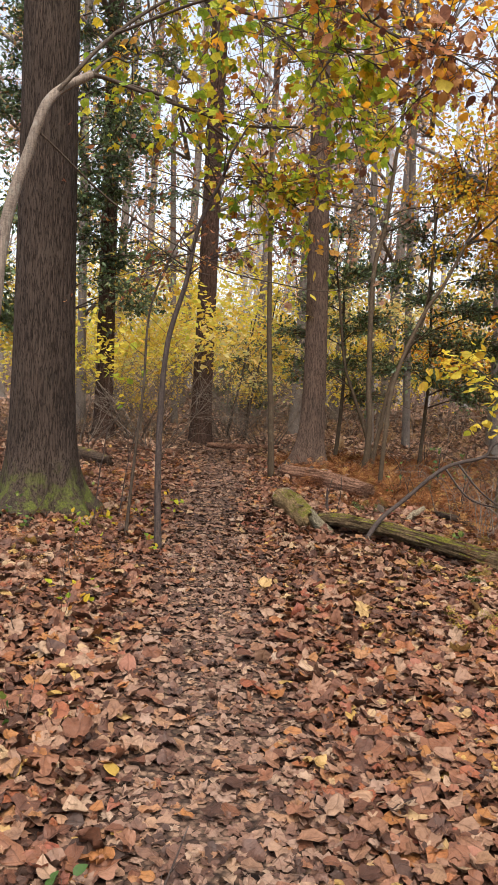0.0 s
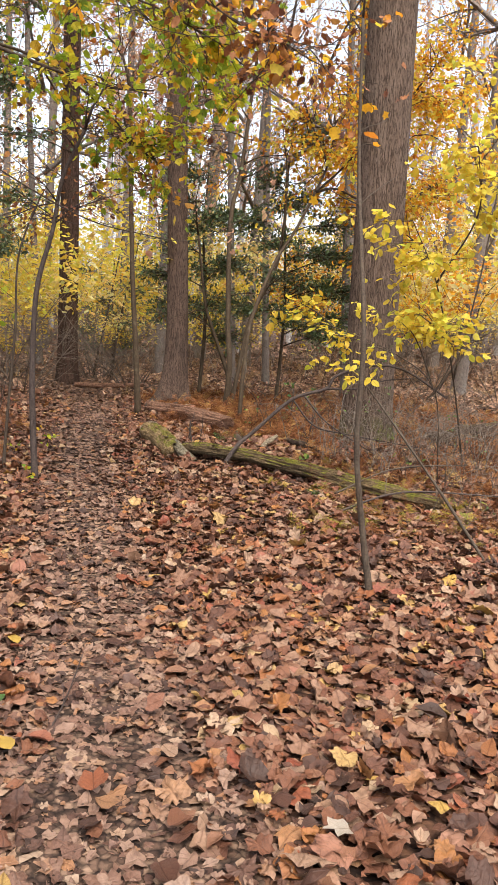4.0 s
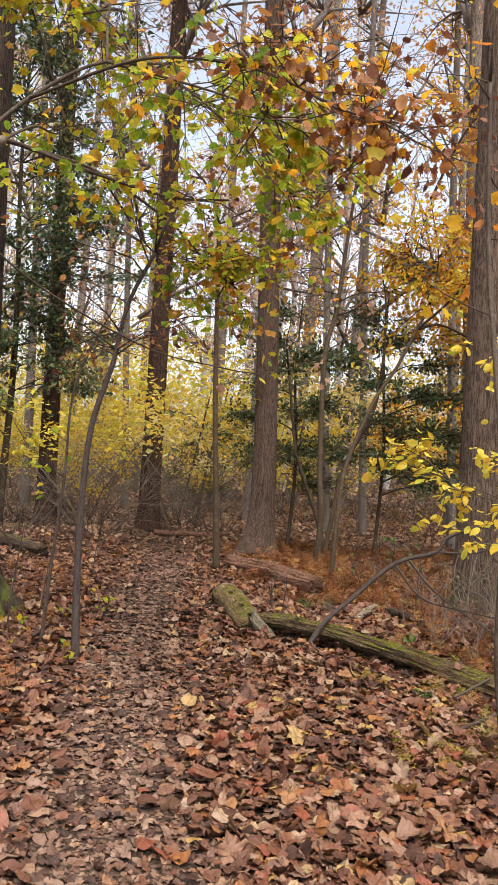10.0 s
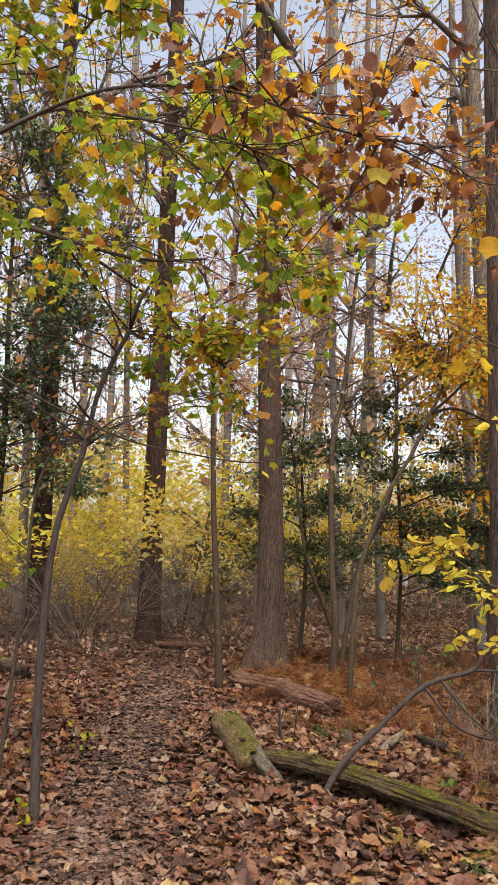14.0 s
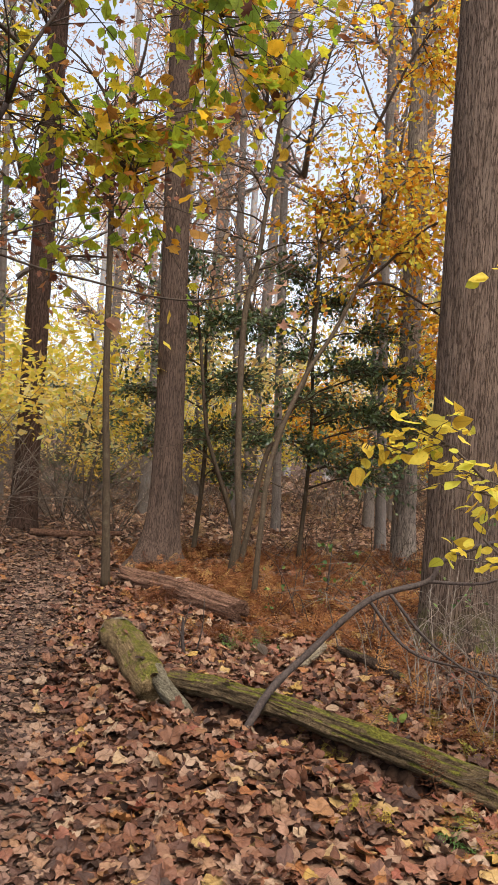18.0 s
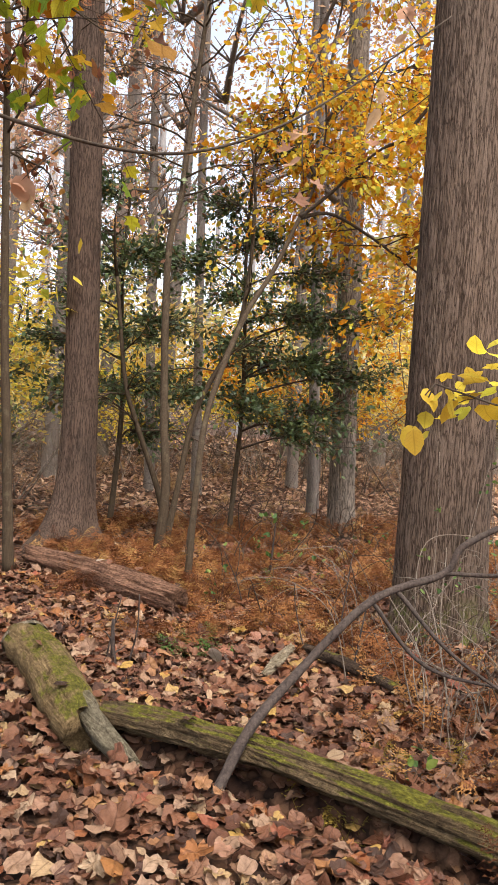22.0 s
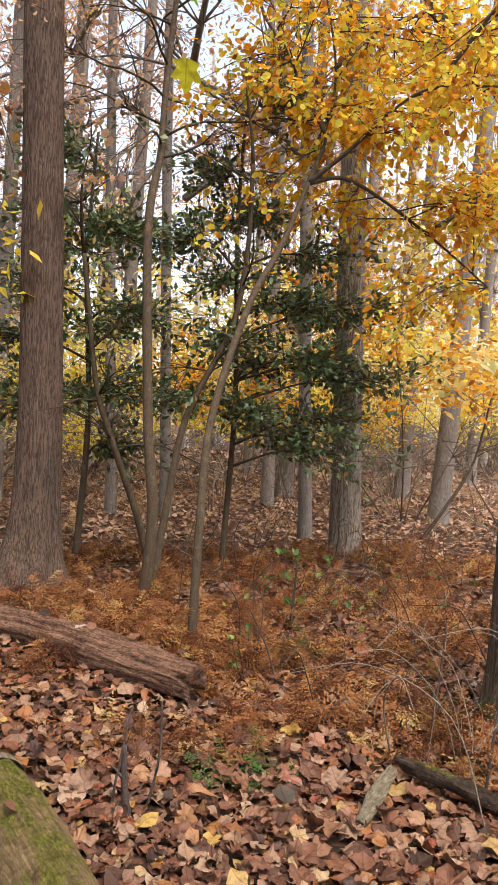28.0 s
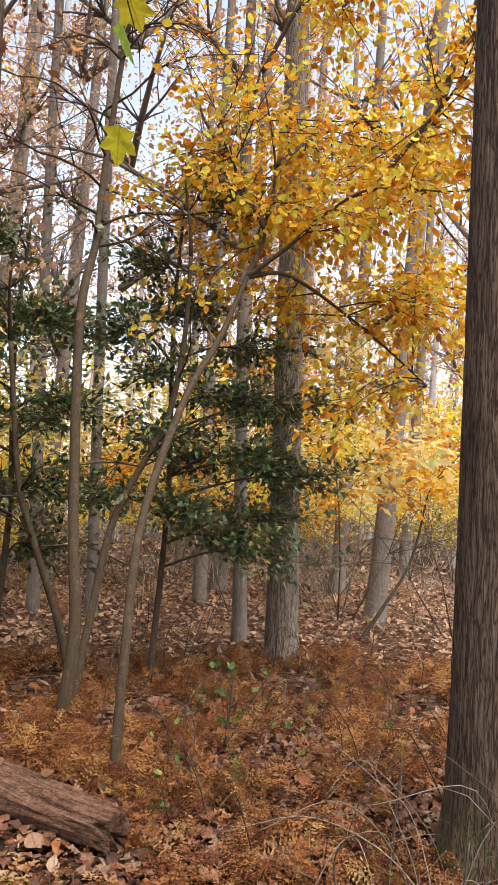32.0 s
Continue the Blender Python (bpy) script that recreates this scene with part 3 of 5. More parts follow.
def from_hollow(x, y):
    """Distance to the line of the hollow under the long log."""
    d = np.full(np.shape(x), 9.0)
    for a, c in zip(HOLLOW[:-1], HOLLOW[1:]):
        w = c - a
        t = np.clip(((x - a[0]) * w[0] + (y - a[1]) * w[1]) / (w ** 2).sum(), 0, 1)
        d = np.minimum(d, np.hypot(x - a[0] - t * w[0], y - a[1] - t * w[1]))
    return d


def gz(x, y):
    """Height of the ground."""
    x, y = np.asarray(x, float), np.asarray(y, float)
    path_x = 0.25 + 0.1 * np.sin(y * 0.5)
    bank = 0.05 * (1 - np.exp(-((x - path_x) / 0.8) ** 2))
    z = 0.018 * np.sin(2.1 * x + 0.7 * y) + 0.022 * np.sin(1.3 * y - 0.9 * x + 1.1) + 0.012 * np.sin(4.3 * x - 3.1 * y) - 0.035 + bank
    far = np.clip((np.hypot(x - 1, y) - 20) / 25, 0, 1)
    z = z - 0.19 * np.exp(-(from_hollow(x, y) / 0.09) ** 2)
    return z + far * (0.5 * np.sin(0.11 * x + 0.4) * np.sin(0.09 * y) + 0.3)


def path_centre(y):
    y = np.asarray(y, float)
    return 0.30 - 0.02 * np.clip(y, 0, 20) + 0.06 * np.sin(0.7 * y) - 0.06 * np.clip(y - 12, 0, 30)


def ground():
    near = np.concatenate([np.arange(-6, 5.9, 0.16), np.arange(5.9, 7.5, 0.05), np.arange(7.5, 26.01, 0.16)])
    xs = np.concatenate([[-400, -150, -60, -30, -16], np.arange(-10, 0.9, 0.16), np.arange(0.9, 2.4, 0.05), np.arange(2.4, 16.01, 0.16), [20, 26, 34, 60, 150, 400]])
    ys = np.concatenate([[-300, -100, -40, -18], near, [30, 36, 44, 60, 100, 200, 400]])
    X, Y = np.meshgrid(xs, ys, indexing="ij")
    v = np.stack([X, Y, gz(X, Y)], -1).reshape(-1, 3)
    a, b = len(xs), len(ys)
    i, j = np.meshgrid(np.arange(a - 1), np.arange(b - 1), indexing="ij")
    q = np.stack([i * b + j, (i + 1) * b + j, (i + 1) * b + j + 1, i * b + j + 1], -1).reshape(-1, 4)
    g = part("ground", mesh_of("ground", v, [q]), SOIL)
    tagged(g, "dark brown forest floor of soil and rotting leaf mould", "ground", kind="structure")
    ys = np.arange(-4, 22.01, 0.2)
    half = 0.46 + 0.08 * np.sin(2.3 * ys) + 0.05 * np.sin(5.1 * ys)
    cols = np.linspace(-1, 1, 9)
    C = path_centre(ys)[:, None] + half[:, None] * cols[None]
    Yg = np.repeat(ys[:, None], 9, 1)
    lift = 0.006 + 0.006 * (1 - np.abs(cols)) [None] - 0.012 * (np.abs(cols) > 0.99)[None]
    v = np.stack([C, Yg, gz(C, Yg) + lift], -1).reshape(-1, 3)
    i, j = np.meshgrid(np.arange(len(ys) - 1), np.arange(8), indexing="ij")
    q = np.stack([i * 9 + j, i * 9 + j + 1, (i + 1) * 9 + j + 1, (i + 1) * 9 + j], -1).reshape(-1, 4)
    tagged(part("path", mesh_of("path", v, [q]), SOIL_PATH), "trodden footpath of packed brown earth under fallen leaves", "path", kind="structure")


ground()


def litter(name, label, x0, x1, y0, y1, density, size, tilt, lift, lib, mat, seed, keep=None, fade=0.22):
    rng = np.random.default_rng(seed)
    n = int((x1 - x0) * (y1 - y0) * density)
    x, y = rng.uniform(x0, x1, n), rng.uniform(y0, y1, n)
    if keep is not None:
        m = keep(x, y, rng)
        x, y = x[m], y[m]
    edge = np.minimum.reduce([x - x0, x1 - x, y - y0 + (9.0 if y0 > 3 else 0.0), y1 - y + 9.0])
    m = edge > rng.exponential(fade, len(x))
    x, y = x[m], y[m]
    n = len(x)
    along = np.stack([rng.normal(0, 1, n), rng.normal(0, 1, n), rng.normal(0, tilt, n)], -1)
    nor = np.stack([rng.normal(0, tilt, n), rng.normal(0, tilt, n), np.where(rng.random(n) < 0.5, 1.0, -1.0)], -1)
    s = size * np.clip(rng.lognormal(0, 0.42, n), 0.35, 1.55)
    along = unit(along)
    p = np.stack([x, y, gz(x, y) + 0.008 + rng.uniform(0, lift, n) + 0.25 * s * np.abs(along[:, 2])], -1) - 0.45 * s[:, None] * along
    me = leaves_mesh(name, p, along, nor, s, lib, seed, 0.035)
    return tagged(part(name, me, mat), label, "leaf litter", kind="stuff")


def off_path(x, y, rng):
    return np.abs(x - path_centre(y)) > rng.normal(0.42, 0.14, len(x))


def off_path_and_log(x, y, rng):
    """Clear of the path and of the dark hollow under the long log."""
    return off_path(x, y, rng) & (from_hollow(x, y) > rng.normal(0.085, 0.025, len(x)))


def on_path(x, y, rng):
    return np.abs(x - path_centre(y)) < rng.normal(0.55, 0.12, len(x))


TXT = "layer of curled brown, russet and tan fallen leaves on the forest floor"
litter("leaf_litter", TXT, -3.2, 4.2, 0.2, 5.5, 700, 0.066, 0.20, 0.030, LITTER_SHAPES, LITTER, 11, off_path)
litter("leaf_litter", TXT, -2.6, 3.4, 0.2, 6.0, 200, 0.084, 0.24, 0.045, WHOLE_SHAPES, LITTER, 18, off_path)
litter("leaf_litter", TXT, -4.8, 6.0, 5.5, 11.0, 520, 0.060, 0.22, 0.035, LOBED_SHAPES, LITTER, 12, off_path_and_log)
litter("leaf_litter", TXT, -2.6, 4.6, 6.0, 9.6, 170, 0.078, 0.28, 0.05, WHOLE_SHAPES, LITTER, 19, off_path_and_log)
litter("leaf_litter", TXT, -7.0, 12.5, 11.0, 13.5, 150, 0.080, 0.35, 0.04, SMALL_SHAPES + LOBED_SHAPES[:2], LITTER, 13, off_path)
litter("leaf_litter", "fallen leaves under far trees, colour lightened in place of light", -8.0, 15.0, 13.0, 24.0, 130, 0.085, 0.35, 0.04, SMALL_SHAPES, LITTER_FAR, 21, off_path)


def sides(x, y, rng):
    return (np.abs(x - 0.5) > 3.4) | (y < 0.4)


litter("leaf_litter", TXT, -9.0, 10.0, -6.0, 11.0, 75, 0.085, 0.35, 0.02, SMALL_SHAPES, LITTER, 17, sides, 0.8)
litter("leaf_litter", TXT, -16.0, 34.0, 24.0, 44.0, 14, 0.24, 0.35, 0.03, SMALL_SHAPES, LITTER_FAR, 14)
TXT = "flattened dull brown and pinkish fallen leaves trodden on the footpath"
litter("leaf_litter", TXT, -1.2, 1.8, 0.2, 7.0, 800, 0.048, 0.08, 0.010, LOBED_SHAPES + FLAT_SHAPES[:6], LITTER_PATH, 15, on_path)
litter("leaf_litter", TXT, -1.2, 1.8, 0.2, 7.0, 110, 0.072, 0.12, 0.016, WHOLE_SHAPES, LITTER_PATH, 20, on_path)
litter("leaf_litter", TXT, -2.0, 1.8, 7.0, 18.0, 420, 0.058, 0.08, 0.012, LOBED_SHAPES, LITTER_PATH, 16, on_path)


# ---- tall trees beside the path ----
def high_crown(seed, count, size, lib, low=9.5, step=1.1, reach=1.0):
    """Limbs and a thin autumn crown at the top of a tall trunk, about its axis."""
    rng = np.random.default_rng(seed)
    limbs, tips = [], []
    for k in range(7):
        t = Tubes()
        a = k * 2.4 + rng.uniform(-0.4, 0.4)
        z = low + k * step
        branch(t, rng, (0, 0, z), (math.cos(a), math.sin(a), 0.8), reach * rng.uniform(2.2, 3.6), 0.075 * reach, 2, tips, 0.1, 0.3, 4, 0.35, 0.75)
        limbs.append(t.mesh("limb"))
    p = np.array([q for q, _ in tips])
    p = p[rng.integers(0, len(p), count)]
    return limbs, leaves_mesh("crown", *hanging(p, rng, size, 0.14, 0.5), lib, seed)


CROWN_GOLD = high_crown(21, 1900, 0.11, TINY_SHAPES, 7.5)
CROWN_RUSSET = high_crown(22, 1800, 0.11, TINY_SHAPES, 7.5)
CROWN_THIN = high_crown(27, 400, 0.14, TINY_SHAPES)
LOW_GOLD = high_crown(23, 2400, 0.12, TINY_SHAPES, 3.0, 1.6, 0.85)
LOW_RUSSET = high_crown(24, 2000, 0.11, TINY_SHAPES, 4.5, 1.6, 0.95)
LOW_YELLOW = high_crown(25, 2000, 0.12, TINY_SHAPES, 2.5, 1.5, 0.85)


def tall_tree(at, trunk, bark, label, top, mat, turn=0.0, lean=(0, 0), scale=1.0, group=""):
    tree = thing("tree", label, "tree", (at[0], at[1], float(gz(*at))), group)
    part("trunk", trunk, bark, tree)
    for me in top[0]:
        o = part("limb", me, BARK_FAR, tree)
        o.location = (lean[0] * 11, lean[1] * 11, 0)
        o.rotation_euler = (0, 0, turn)
        o.scale = (scale,) * 3
    o = part("crown", top[1], mat, tree)
    o.location, o.rotation_euler, o.scale = (lean[0] * 11, lean[1] * 11, 0), (0, 0, turn), (scale,) * 3
    return tree


tall_tree((-1.52, 7.55), trunk_mesh("trunk", 19, 0.292, 0.15, (-0.014, 0.0), 0.60, 220, 200, 76, 0.010, 1), BARK_MOSSY,
          "large straight tree with furrowed grey-brown bark and a mossy foot", CROWN_GOLD, LEAF_GOLD, 0.4)
tall_tree((3.55, 8.64), trunk_mesh("trunk", 20, 0.307, 0.19, (-0.017, 0.0), 0.12, 260, 220, 84, 0.009, 2), BARK_TULIP,
          "massive straight tree with deeply furrowed brown bark rising from brush", CROWN_GOLD, LEAF_GOLD, 2.0, (-0.012, 0))
tall_tree((1.52, 11.95), trunk_mesh("trunk", 18, 0.165, 0.10, (-0.048, 0.0), 0.95, 140, 140, 42, 0.008, 3, 0.0, 7.0, -0.16), BARK_WARM,
          "straight medium tree with finely furrowed brown bark and spreading roots", CROWN_RUSSET, LEAF_PINK, 1.0)
tall_tree((-0.36, 15.1), trunk_mesh("trunk", 18, 0.185, 0.10, (-0.008, 0.0), 0.22, 110, 110, 40, 0.012, 4), BARK_DARK,
          "dark-barked tree standing where the footpath bends", CROWN_RUSSET, LEAF_PINK, 3.0)
tall_tree((-2.15, 14.75), trunk_mesh("trunk", 17, 0.17, 0.08, (-0.015, 0.0), 0.35, 60, 80, 30, 0.012, 5), BARK_DARK,
          "slim dark tree wrapped in evergreen foliage", CROWN_RUSSET, LEAF_PINK, 4.0, (-0.015, 0))
tall_tree((4.93, 13.2), trunk_mesh("trunk", 18, 0.165, 0.08, (-0.045, 0.0), 0.15, 80, 100, 30, 0.009, 6), BARK_GREY,
          "grey tree trunk behind the evergreen holly", CROWN_GOLD, LEAF_GOLD, 5.0, (-0.045, 0))
tall_tree((8.30, 16.2), trunk_mesh("trunk", 18, 0.16, 0.09, (0.07, 0.0), 0.2, 60, 90, 30, 0.01, 7), BARK_FAR,
          "grey leaning tree trunk standing in distant brush", CROWN_GOLD, LEAF_GOLD, 1.7, (0.07, 0))

DENSE_RUSSET = high_crown(26, 2600, 0.12, TINY_SHAPES, 4.2, 1.0, 0.9)
LACE_RUSSET = high_crown(28, 1500, 0.085, TINY_SHAPES, 4.6, 0.9, 0.8)
FAR_TRUNKS = [trunk_mesh("trunk", 20 + i % 3, 0.08 + 0.026 * i, 0.04 + 0.008 * i, (0.012 * (i - 2), 0.008 * (i % 3 - 1)), 0.25, 14, 26, 0, 0, 40 + i, 0.12 * (i - 2)) for i in range(6)]
# copies of the far trunks with haze painted into the bark
HAZED_TRUNKS = [me.copy() for me in FAR_TRUNKS]
for me in HAZED_TRUNKS:
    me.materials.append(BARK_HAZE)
FAR_TXT = ["tall slim grey forest tree with a bare straight trunk", "tall grey-brown forest tree with a thin golden crown", "distant straight forest tree with faded russet leaves"]
known = [(1.70, 18.9, 2), (4.35, 22, 3), (5.05, 14.4, 0), (7.35, 20, 3), (10.1, 20, 3), (3.2, 17.0, 0), (3.3, 24, 3), (-3.8, 26, 3), (-2.8, 26, 2),
         (-1.6, 26, 3), (3.5, 26.5, 4), (4.9, 27, 2), (0.9, 24, 2), (12.6, 19.0, 2), (-4.6, 19, 2), (11.0, 24, 4), (14.2, 23, 3), (8.6, 25, 2)]
rng = np.random.default_rng(77)
spots = list(known)
while len(spots) < 92:
    y = rng.uniform(24, 62)
    b = rng.uniform(-0.42, 0.95)
    x = 0.5 + b * y
    if min((x - s[0]) ** 2 + (y - s[1]) ** 2 for s in spots) > 2.5:
        spots.append((x, y, int(rng.integers(0, 6))))
for i, (x, y, k) in enumerate(spots):
    tree = thing("tree", FAR_TXT[i % 3], "tree", (x, y, float(gz(x, y)) - 0.05), "forest trees")
    tree.rotation_euler = (0, 0, rng.uniform(-0.6, 0.6))
    part("trunk", (FAR_TRUNKS if y < 27 else HAZED_TRUNKS)[k], BARK_FAR, tree)
    top, mat = ((LOW_GOLD, LEAF_GOLD) if x > 2 else (LOW_YELLOW, LEAF_YELLOW), (LOW_RUSSET, LEAF_PINK), (LOW_RUSSET, LEAF_PINK))[i % 3]
    if i in (0, 3, 10, 12, 14):
        top, mat = DENSE_RUSSET, LEAF_PINK
    turn = rng.uniform(0, 6)
    for me in top[0][::2]:
        o = part("limb", me, BARK_FAR, tree)
        o.rotation_euler = (0, 0, turn)
    o = part("crown", top[1], mat, tree)
    o.rotation_euler = (0, 0, turn)


for i, (x, y, k, top, mat, txt) in enumerate(((3.9, 16.6, 0, LACE_RUSSET, LEAF_PINK, "slim grey tree with a fine lace of faded russet leaves"), (-1.2, 19.5, 0, LACE_RUSSET, LEAF_PINK, "slim grey tree with a fine lace of faded russet leaves"),
                                               (6.2, 18.2, 1, LOW_GOLD, LEAF_GOLD, "slim grey tree with a thin golden crown"), (-3.2, 18.0, 1, LOW_YELLOW, LEAF_YELLOW, "slim grey tree with a thin yellow crown"))):
    tree = thing("tree", txt, "tree", (x, y, float(gz(x, y)) - 0.05), "forest trees")
    part("trunk", FAR_TRUNKS[k], BARK_FAR, tree)
    for me in top[0][::2]:
        part("limb", me, BARK_FAR, tree)
    part("crown", top[1], mat, tree)
for i, (x, y, k) in enumerate([(-5, -6, 4), (2, -9, 5), (7, -5, 3), (-9, 2, 4), (9, 1, 5), (-3, -14, 3), (5, -15, 4), (12, -8, 4), (-12, -9, 5), (-8, 9, 4), (9, 7, 4), (13, 9, 3), (-11, 16, 4), (-13, 24, 3)]):
    tree = thing("tree", "tall forest tree with grey bark and a thin crown", "tree", (x, y, float(gz(x, y)) - 0.05), "forest trees")
    part("trunk", FAR_TRUNKS[k], BARK_FAR, tree)
    for me in CROWN_THIN[0][::2]:
        part("limb", me, BARK_FAR, tree)
    part("crown", CROWN_THIN[1], LEAF_PINK, tree)


# ---- understorey: shrubs and small trees with leaves ----
def shrub_set(seed, height, spread, stems, leaves, size, mat, lib, start=0.25):
    rng = np.random.default_rng(seed)
    made, tips = [], []
    for k in range(stems):
        t = Tubes()
        a = k * 6.28 / stems + rng.uniform(-0.5, 0.5)
        branch(t, rng, (0.12 * math.cos(a), 0.12 * math.sin(a), -0.03), (0.35 * spread * math.cos(a), 0.35 * spread * math.sin(a), 1), height * rng.uniform(0.45, 0.65), 0.0095, 2, tips, 0.35, 0.3, 3, 0.4, 0.6)
        made.append(t.mesh("stem"))
    p = np.array([q for q, _ in tips])
    w = np.array([d for _, d in tips])
    ok = p[:, 2] > start * height
    i = rng.integers(0, ok.sum(), leaves)
    p, w = p[ok][i], w[ok][i]
    return made, leaves_mesh("foliage", *hanging(p, rng, size, 0.11, 0.6, w), lib, seed), mat


def place_shrub(kit, at, label, group, turn, scale=1.0, name="shrub"):
    s = thing(name, label, "shrub", (at[0], at[1], float(gz(*at))), group)
    s.rotation_euler, s.scale = (0, 0, turn), (scale,) * 3
    for me in kit[0]:
        part("stem", me, BARK_PALE, s)
    part("foliage", kit[1], kit[2], s)
    return s


YELLOW_KITS = [shrub_set(50 + i, 3.2, 1.6, 4, 800, 0.105, LEAF_YELLOW, TINY_SHAPES) for i in range(3)]
LIME_KITS = [shrub_set(55 + i, 3.0, 1.6, 4, 800, 0.105, LEAF_PALE_LIME, TINY_SHAPES) for i in range(2)]
GOLD_KITS = [shrub_set(60 + i, 4.4, 1.5, 4, 2000, 0.105, m, TINY_SHAPES, 0.3) for i, m in enumerate((LEAF_GOLD, LEAF_YELLOW, LEAF_HAZED))]
SPRAY_KITS = [shrub_set(70 + i, 3.4, 2.2, 5, 760, 0.105, m, SMALL_SHAPES, 0.36) for i, m in enumerate((LEAF_YELLOW, LEAF_PALE_LIME, LEAF_HAZED))]
for i, (x, y, sc) in enumerate(((-1.5, 15.0, 1.45), (-1.0, 13.3, 1.2), (0.85, 14.7, 1.35), (-2.3, 13.4, 1.15), (0.1, 17.4, 1.6), (-2.9, 16.4, 1.1), (0.3, 16.8, 1.05), (-1.9, 17.6, 1.2), (0.9, 15.6, 0.9), (-3.9, 14.8, 0.9))):
    place_shrub(SPRAY_KITS[i % 3], (x, y), "open understorey shrub with layered sprays of yellow leaves", "yellow shrubs", 1.1 * i, sc)
# bushes for the background, haze painted into their leaf colour
HAZED_KITS = [shrub_set(80 + i, 3.2, 1.6, 4, 700, 0.11, LEAF_HAZED, TINY_SHAPES) for i in range(3)]
rng = np.random.default_rng(91)
for i in range(14):
    x, y = rng.uniform(-7.5, 1.2), rng.uniform(16.0, 25)
    if abs(x - path_centre(y)) < 0.5 and y < 19:
        x -= 1.2
    kit = (YELLOW_KITS + LIME_KITS)[i % 5]
    place_shrub(kit, (x, y), "leafy understorey shrub with bright yellow autumn leaves" if i % 5 < 3 else "leafy understorey shrub with yellow-green leaves", "yellow shrubs", rng.uniform(0, 6), rng.uniform(0.55, 1.15) * (1 + max(0, y - 17) * 0.11))
for i in range(15):
    y = rng.uniform(22, 40)
    x = 1.0 + y * rng.uniform(-0.02, 0.85)
    place_shrub((HAZED_KITS + YELLOW_KITS + LIME_KITS)[i % 8], (x, y), "tall airy understorey bush with golden leaves", "golden bushes", rng.uniform(0, 6), rng.uniform(0.9, 1.7))
for i, (x, y, s) in enumerate(((6.3, 17.0, 1.0), (7.7, 18.2, 1.3), (9.4, 19.2, 1.2), (5.9, 19.6, 1.1), (7.1, 21.8, 1.5), (10.6, 21.0, 1.3), (4.3, 24.5, 1.2), (2.6, 23.0, 1.0), (7.6, 16.2, 1.6), (8.6, 14.6, 1.4))):
    place_shrub(GOLD_KITS[i % 3], (x, y), "small understorey tree with glowing golden autumn leaves", "golden bushes", 1.3 * i, s)
for i, (x, y, s) in enumerate(((0.9, 19.2, 1.0), (1.8, 21.5, 1.3), (2.7, 20.3, 1.1), (3.6, 19.4, 1.0), (5.4, 22.0, 1.4), (6.6, 24.0, 1.6), (8.8, 22.6, 1.4), (4.4, 27.0, 1.9), (1.0, 26.0, 1.8))):
    place_shrub((LIME_KITS + YELLOW_KITS)[i % 5], (x, y), "airy understorey shrub with pale lime-yellow leaves", "yellow shrubs", 0.9 * i, s)
for i in range(9):
    y = rng.uniform(21, 30)
    x = rng.uniform(6.5, 15) * y / 20
    place_shrub((LIME_KITS + YELLOW_KITS)[i % 5], (x, y), "leafy bush with pale yellow-green autumn leaves", "distant bushes", rng.uniform(0, 6), rng.uniform(0.8, 1.6))
for i in range(24):
    y = rng.uniform(27, 44)
    x = 0.5 + y * rng.uniform(-0.42, 0.22)
    place_shrub((HAZED_KITS + YELLOW_KITS[:2] + LIME_KITS[:1])[i % 6], (x, y), "distant understorey bush with yellow leaves", "distant bushes", rng.uniform(0, 6), rng.uniform(1.3, 2.7))
for i in range(26):
    y = rng.uniform(25, 42)
    x = 0.5 + y * rng.uniform(0.1, 0.85)
    place_shrub((HAZED_KITS + YELLOW_KITS[:1] + GOLD_KITS[:1])[i % 5], (x, y), "distant understorey bush with golden leaves", "distant bushes", rng.uniform(0, 6), rng.uniform(1.6, 2.7))


# ---- saplings along the path ----
def sapling(pts, r0, r1, bark, label, twigs, seed, leaves=0, size=0.1, mat=None, lib=OVAL_SHAPES, start=0.5, reach=0.8, depth=1, droop=0.4, lens=None):
    rng = np.random.default_rng(seed)
    base = np.array(pts[0], float)
    base[2] = float(gz(base[0], base[1])) - 0.02
    s = thing("sapling", label, "sapling", base)
    line = spline([base] + [np.array(p, float) for p in pts[1:]], 10) - base
    t = Tubes()
    t.add(line, np.linspace(r0, r1, len(line)) * (1 + 0.25 * np.exp(-np.linspace(0, 14, len(line)))), 10, 0.05, rng)
    part("stem", t.mesh("stem"), bark, s)
    tips = []
    for k in range(twigs):
        w = Tubes()
        i = int(len(line) * rng.uniform(start, 0.99))
        a = rng.uniform(0, 6.28)
        branch(w, rng, line[i], (math.cos(a), math.sin(a), rng.uniform(0.0, 0.9)), reach * rng.uniform(0.5, 1.2), max(0.004, r1 * 0.5), depth, tips, droop, 0.35, 5, 0.4)
        part("twig", w.mesh("twig"), bark, s)
    w = Tubes()
    branch(w, rng, line[-1], unit(line[-1] - line[-4]), reach, r1, depth, tips, 0.1, 0.3, 5, 0.3)
    part("twig", w.mesh("twig"), bark, s)
    if leaves:
        i = rng.integers(0, len(tips), leaves)
        p = np.array([q for q, _ in tips])[i]
        d = np.array([q for _, q in tips])[i]
        part("foliage", leaves_mesh("foliage", *hanging(p, rng, size, 0.05, 0.8, d), lib, seed), mat, s)
    return s


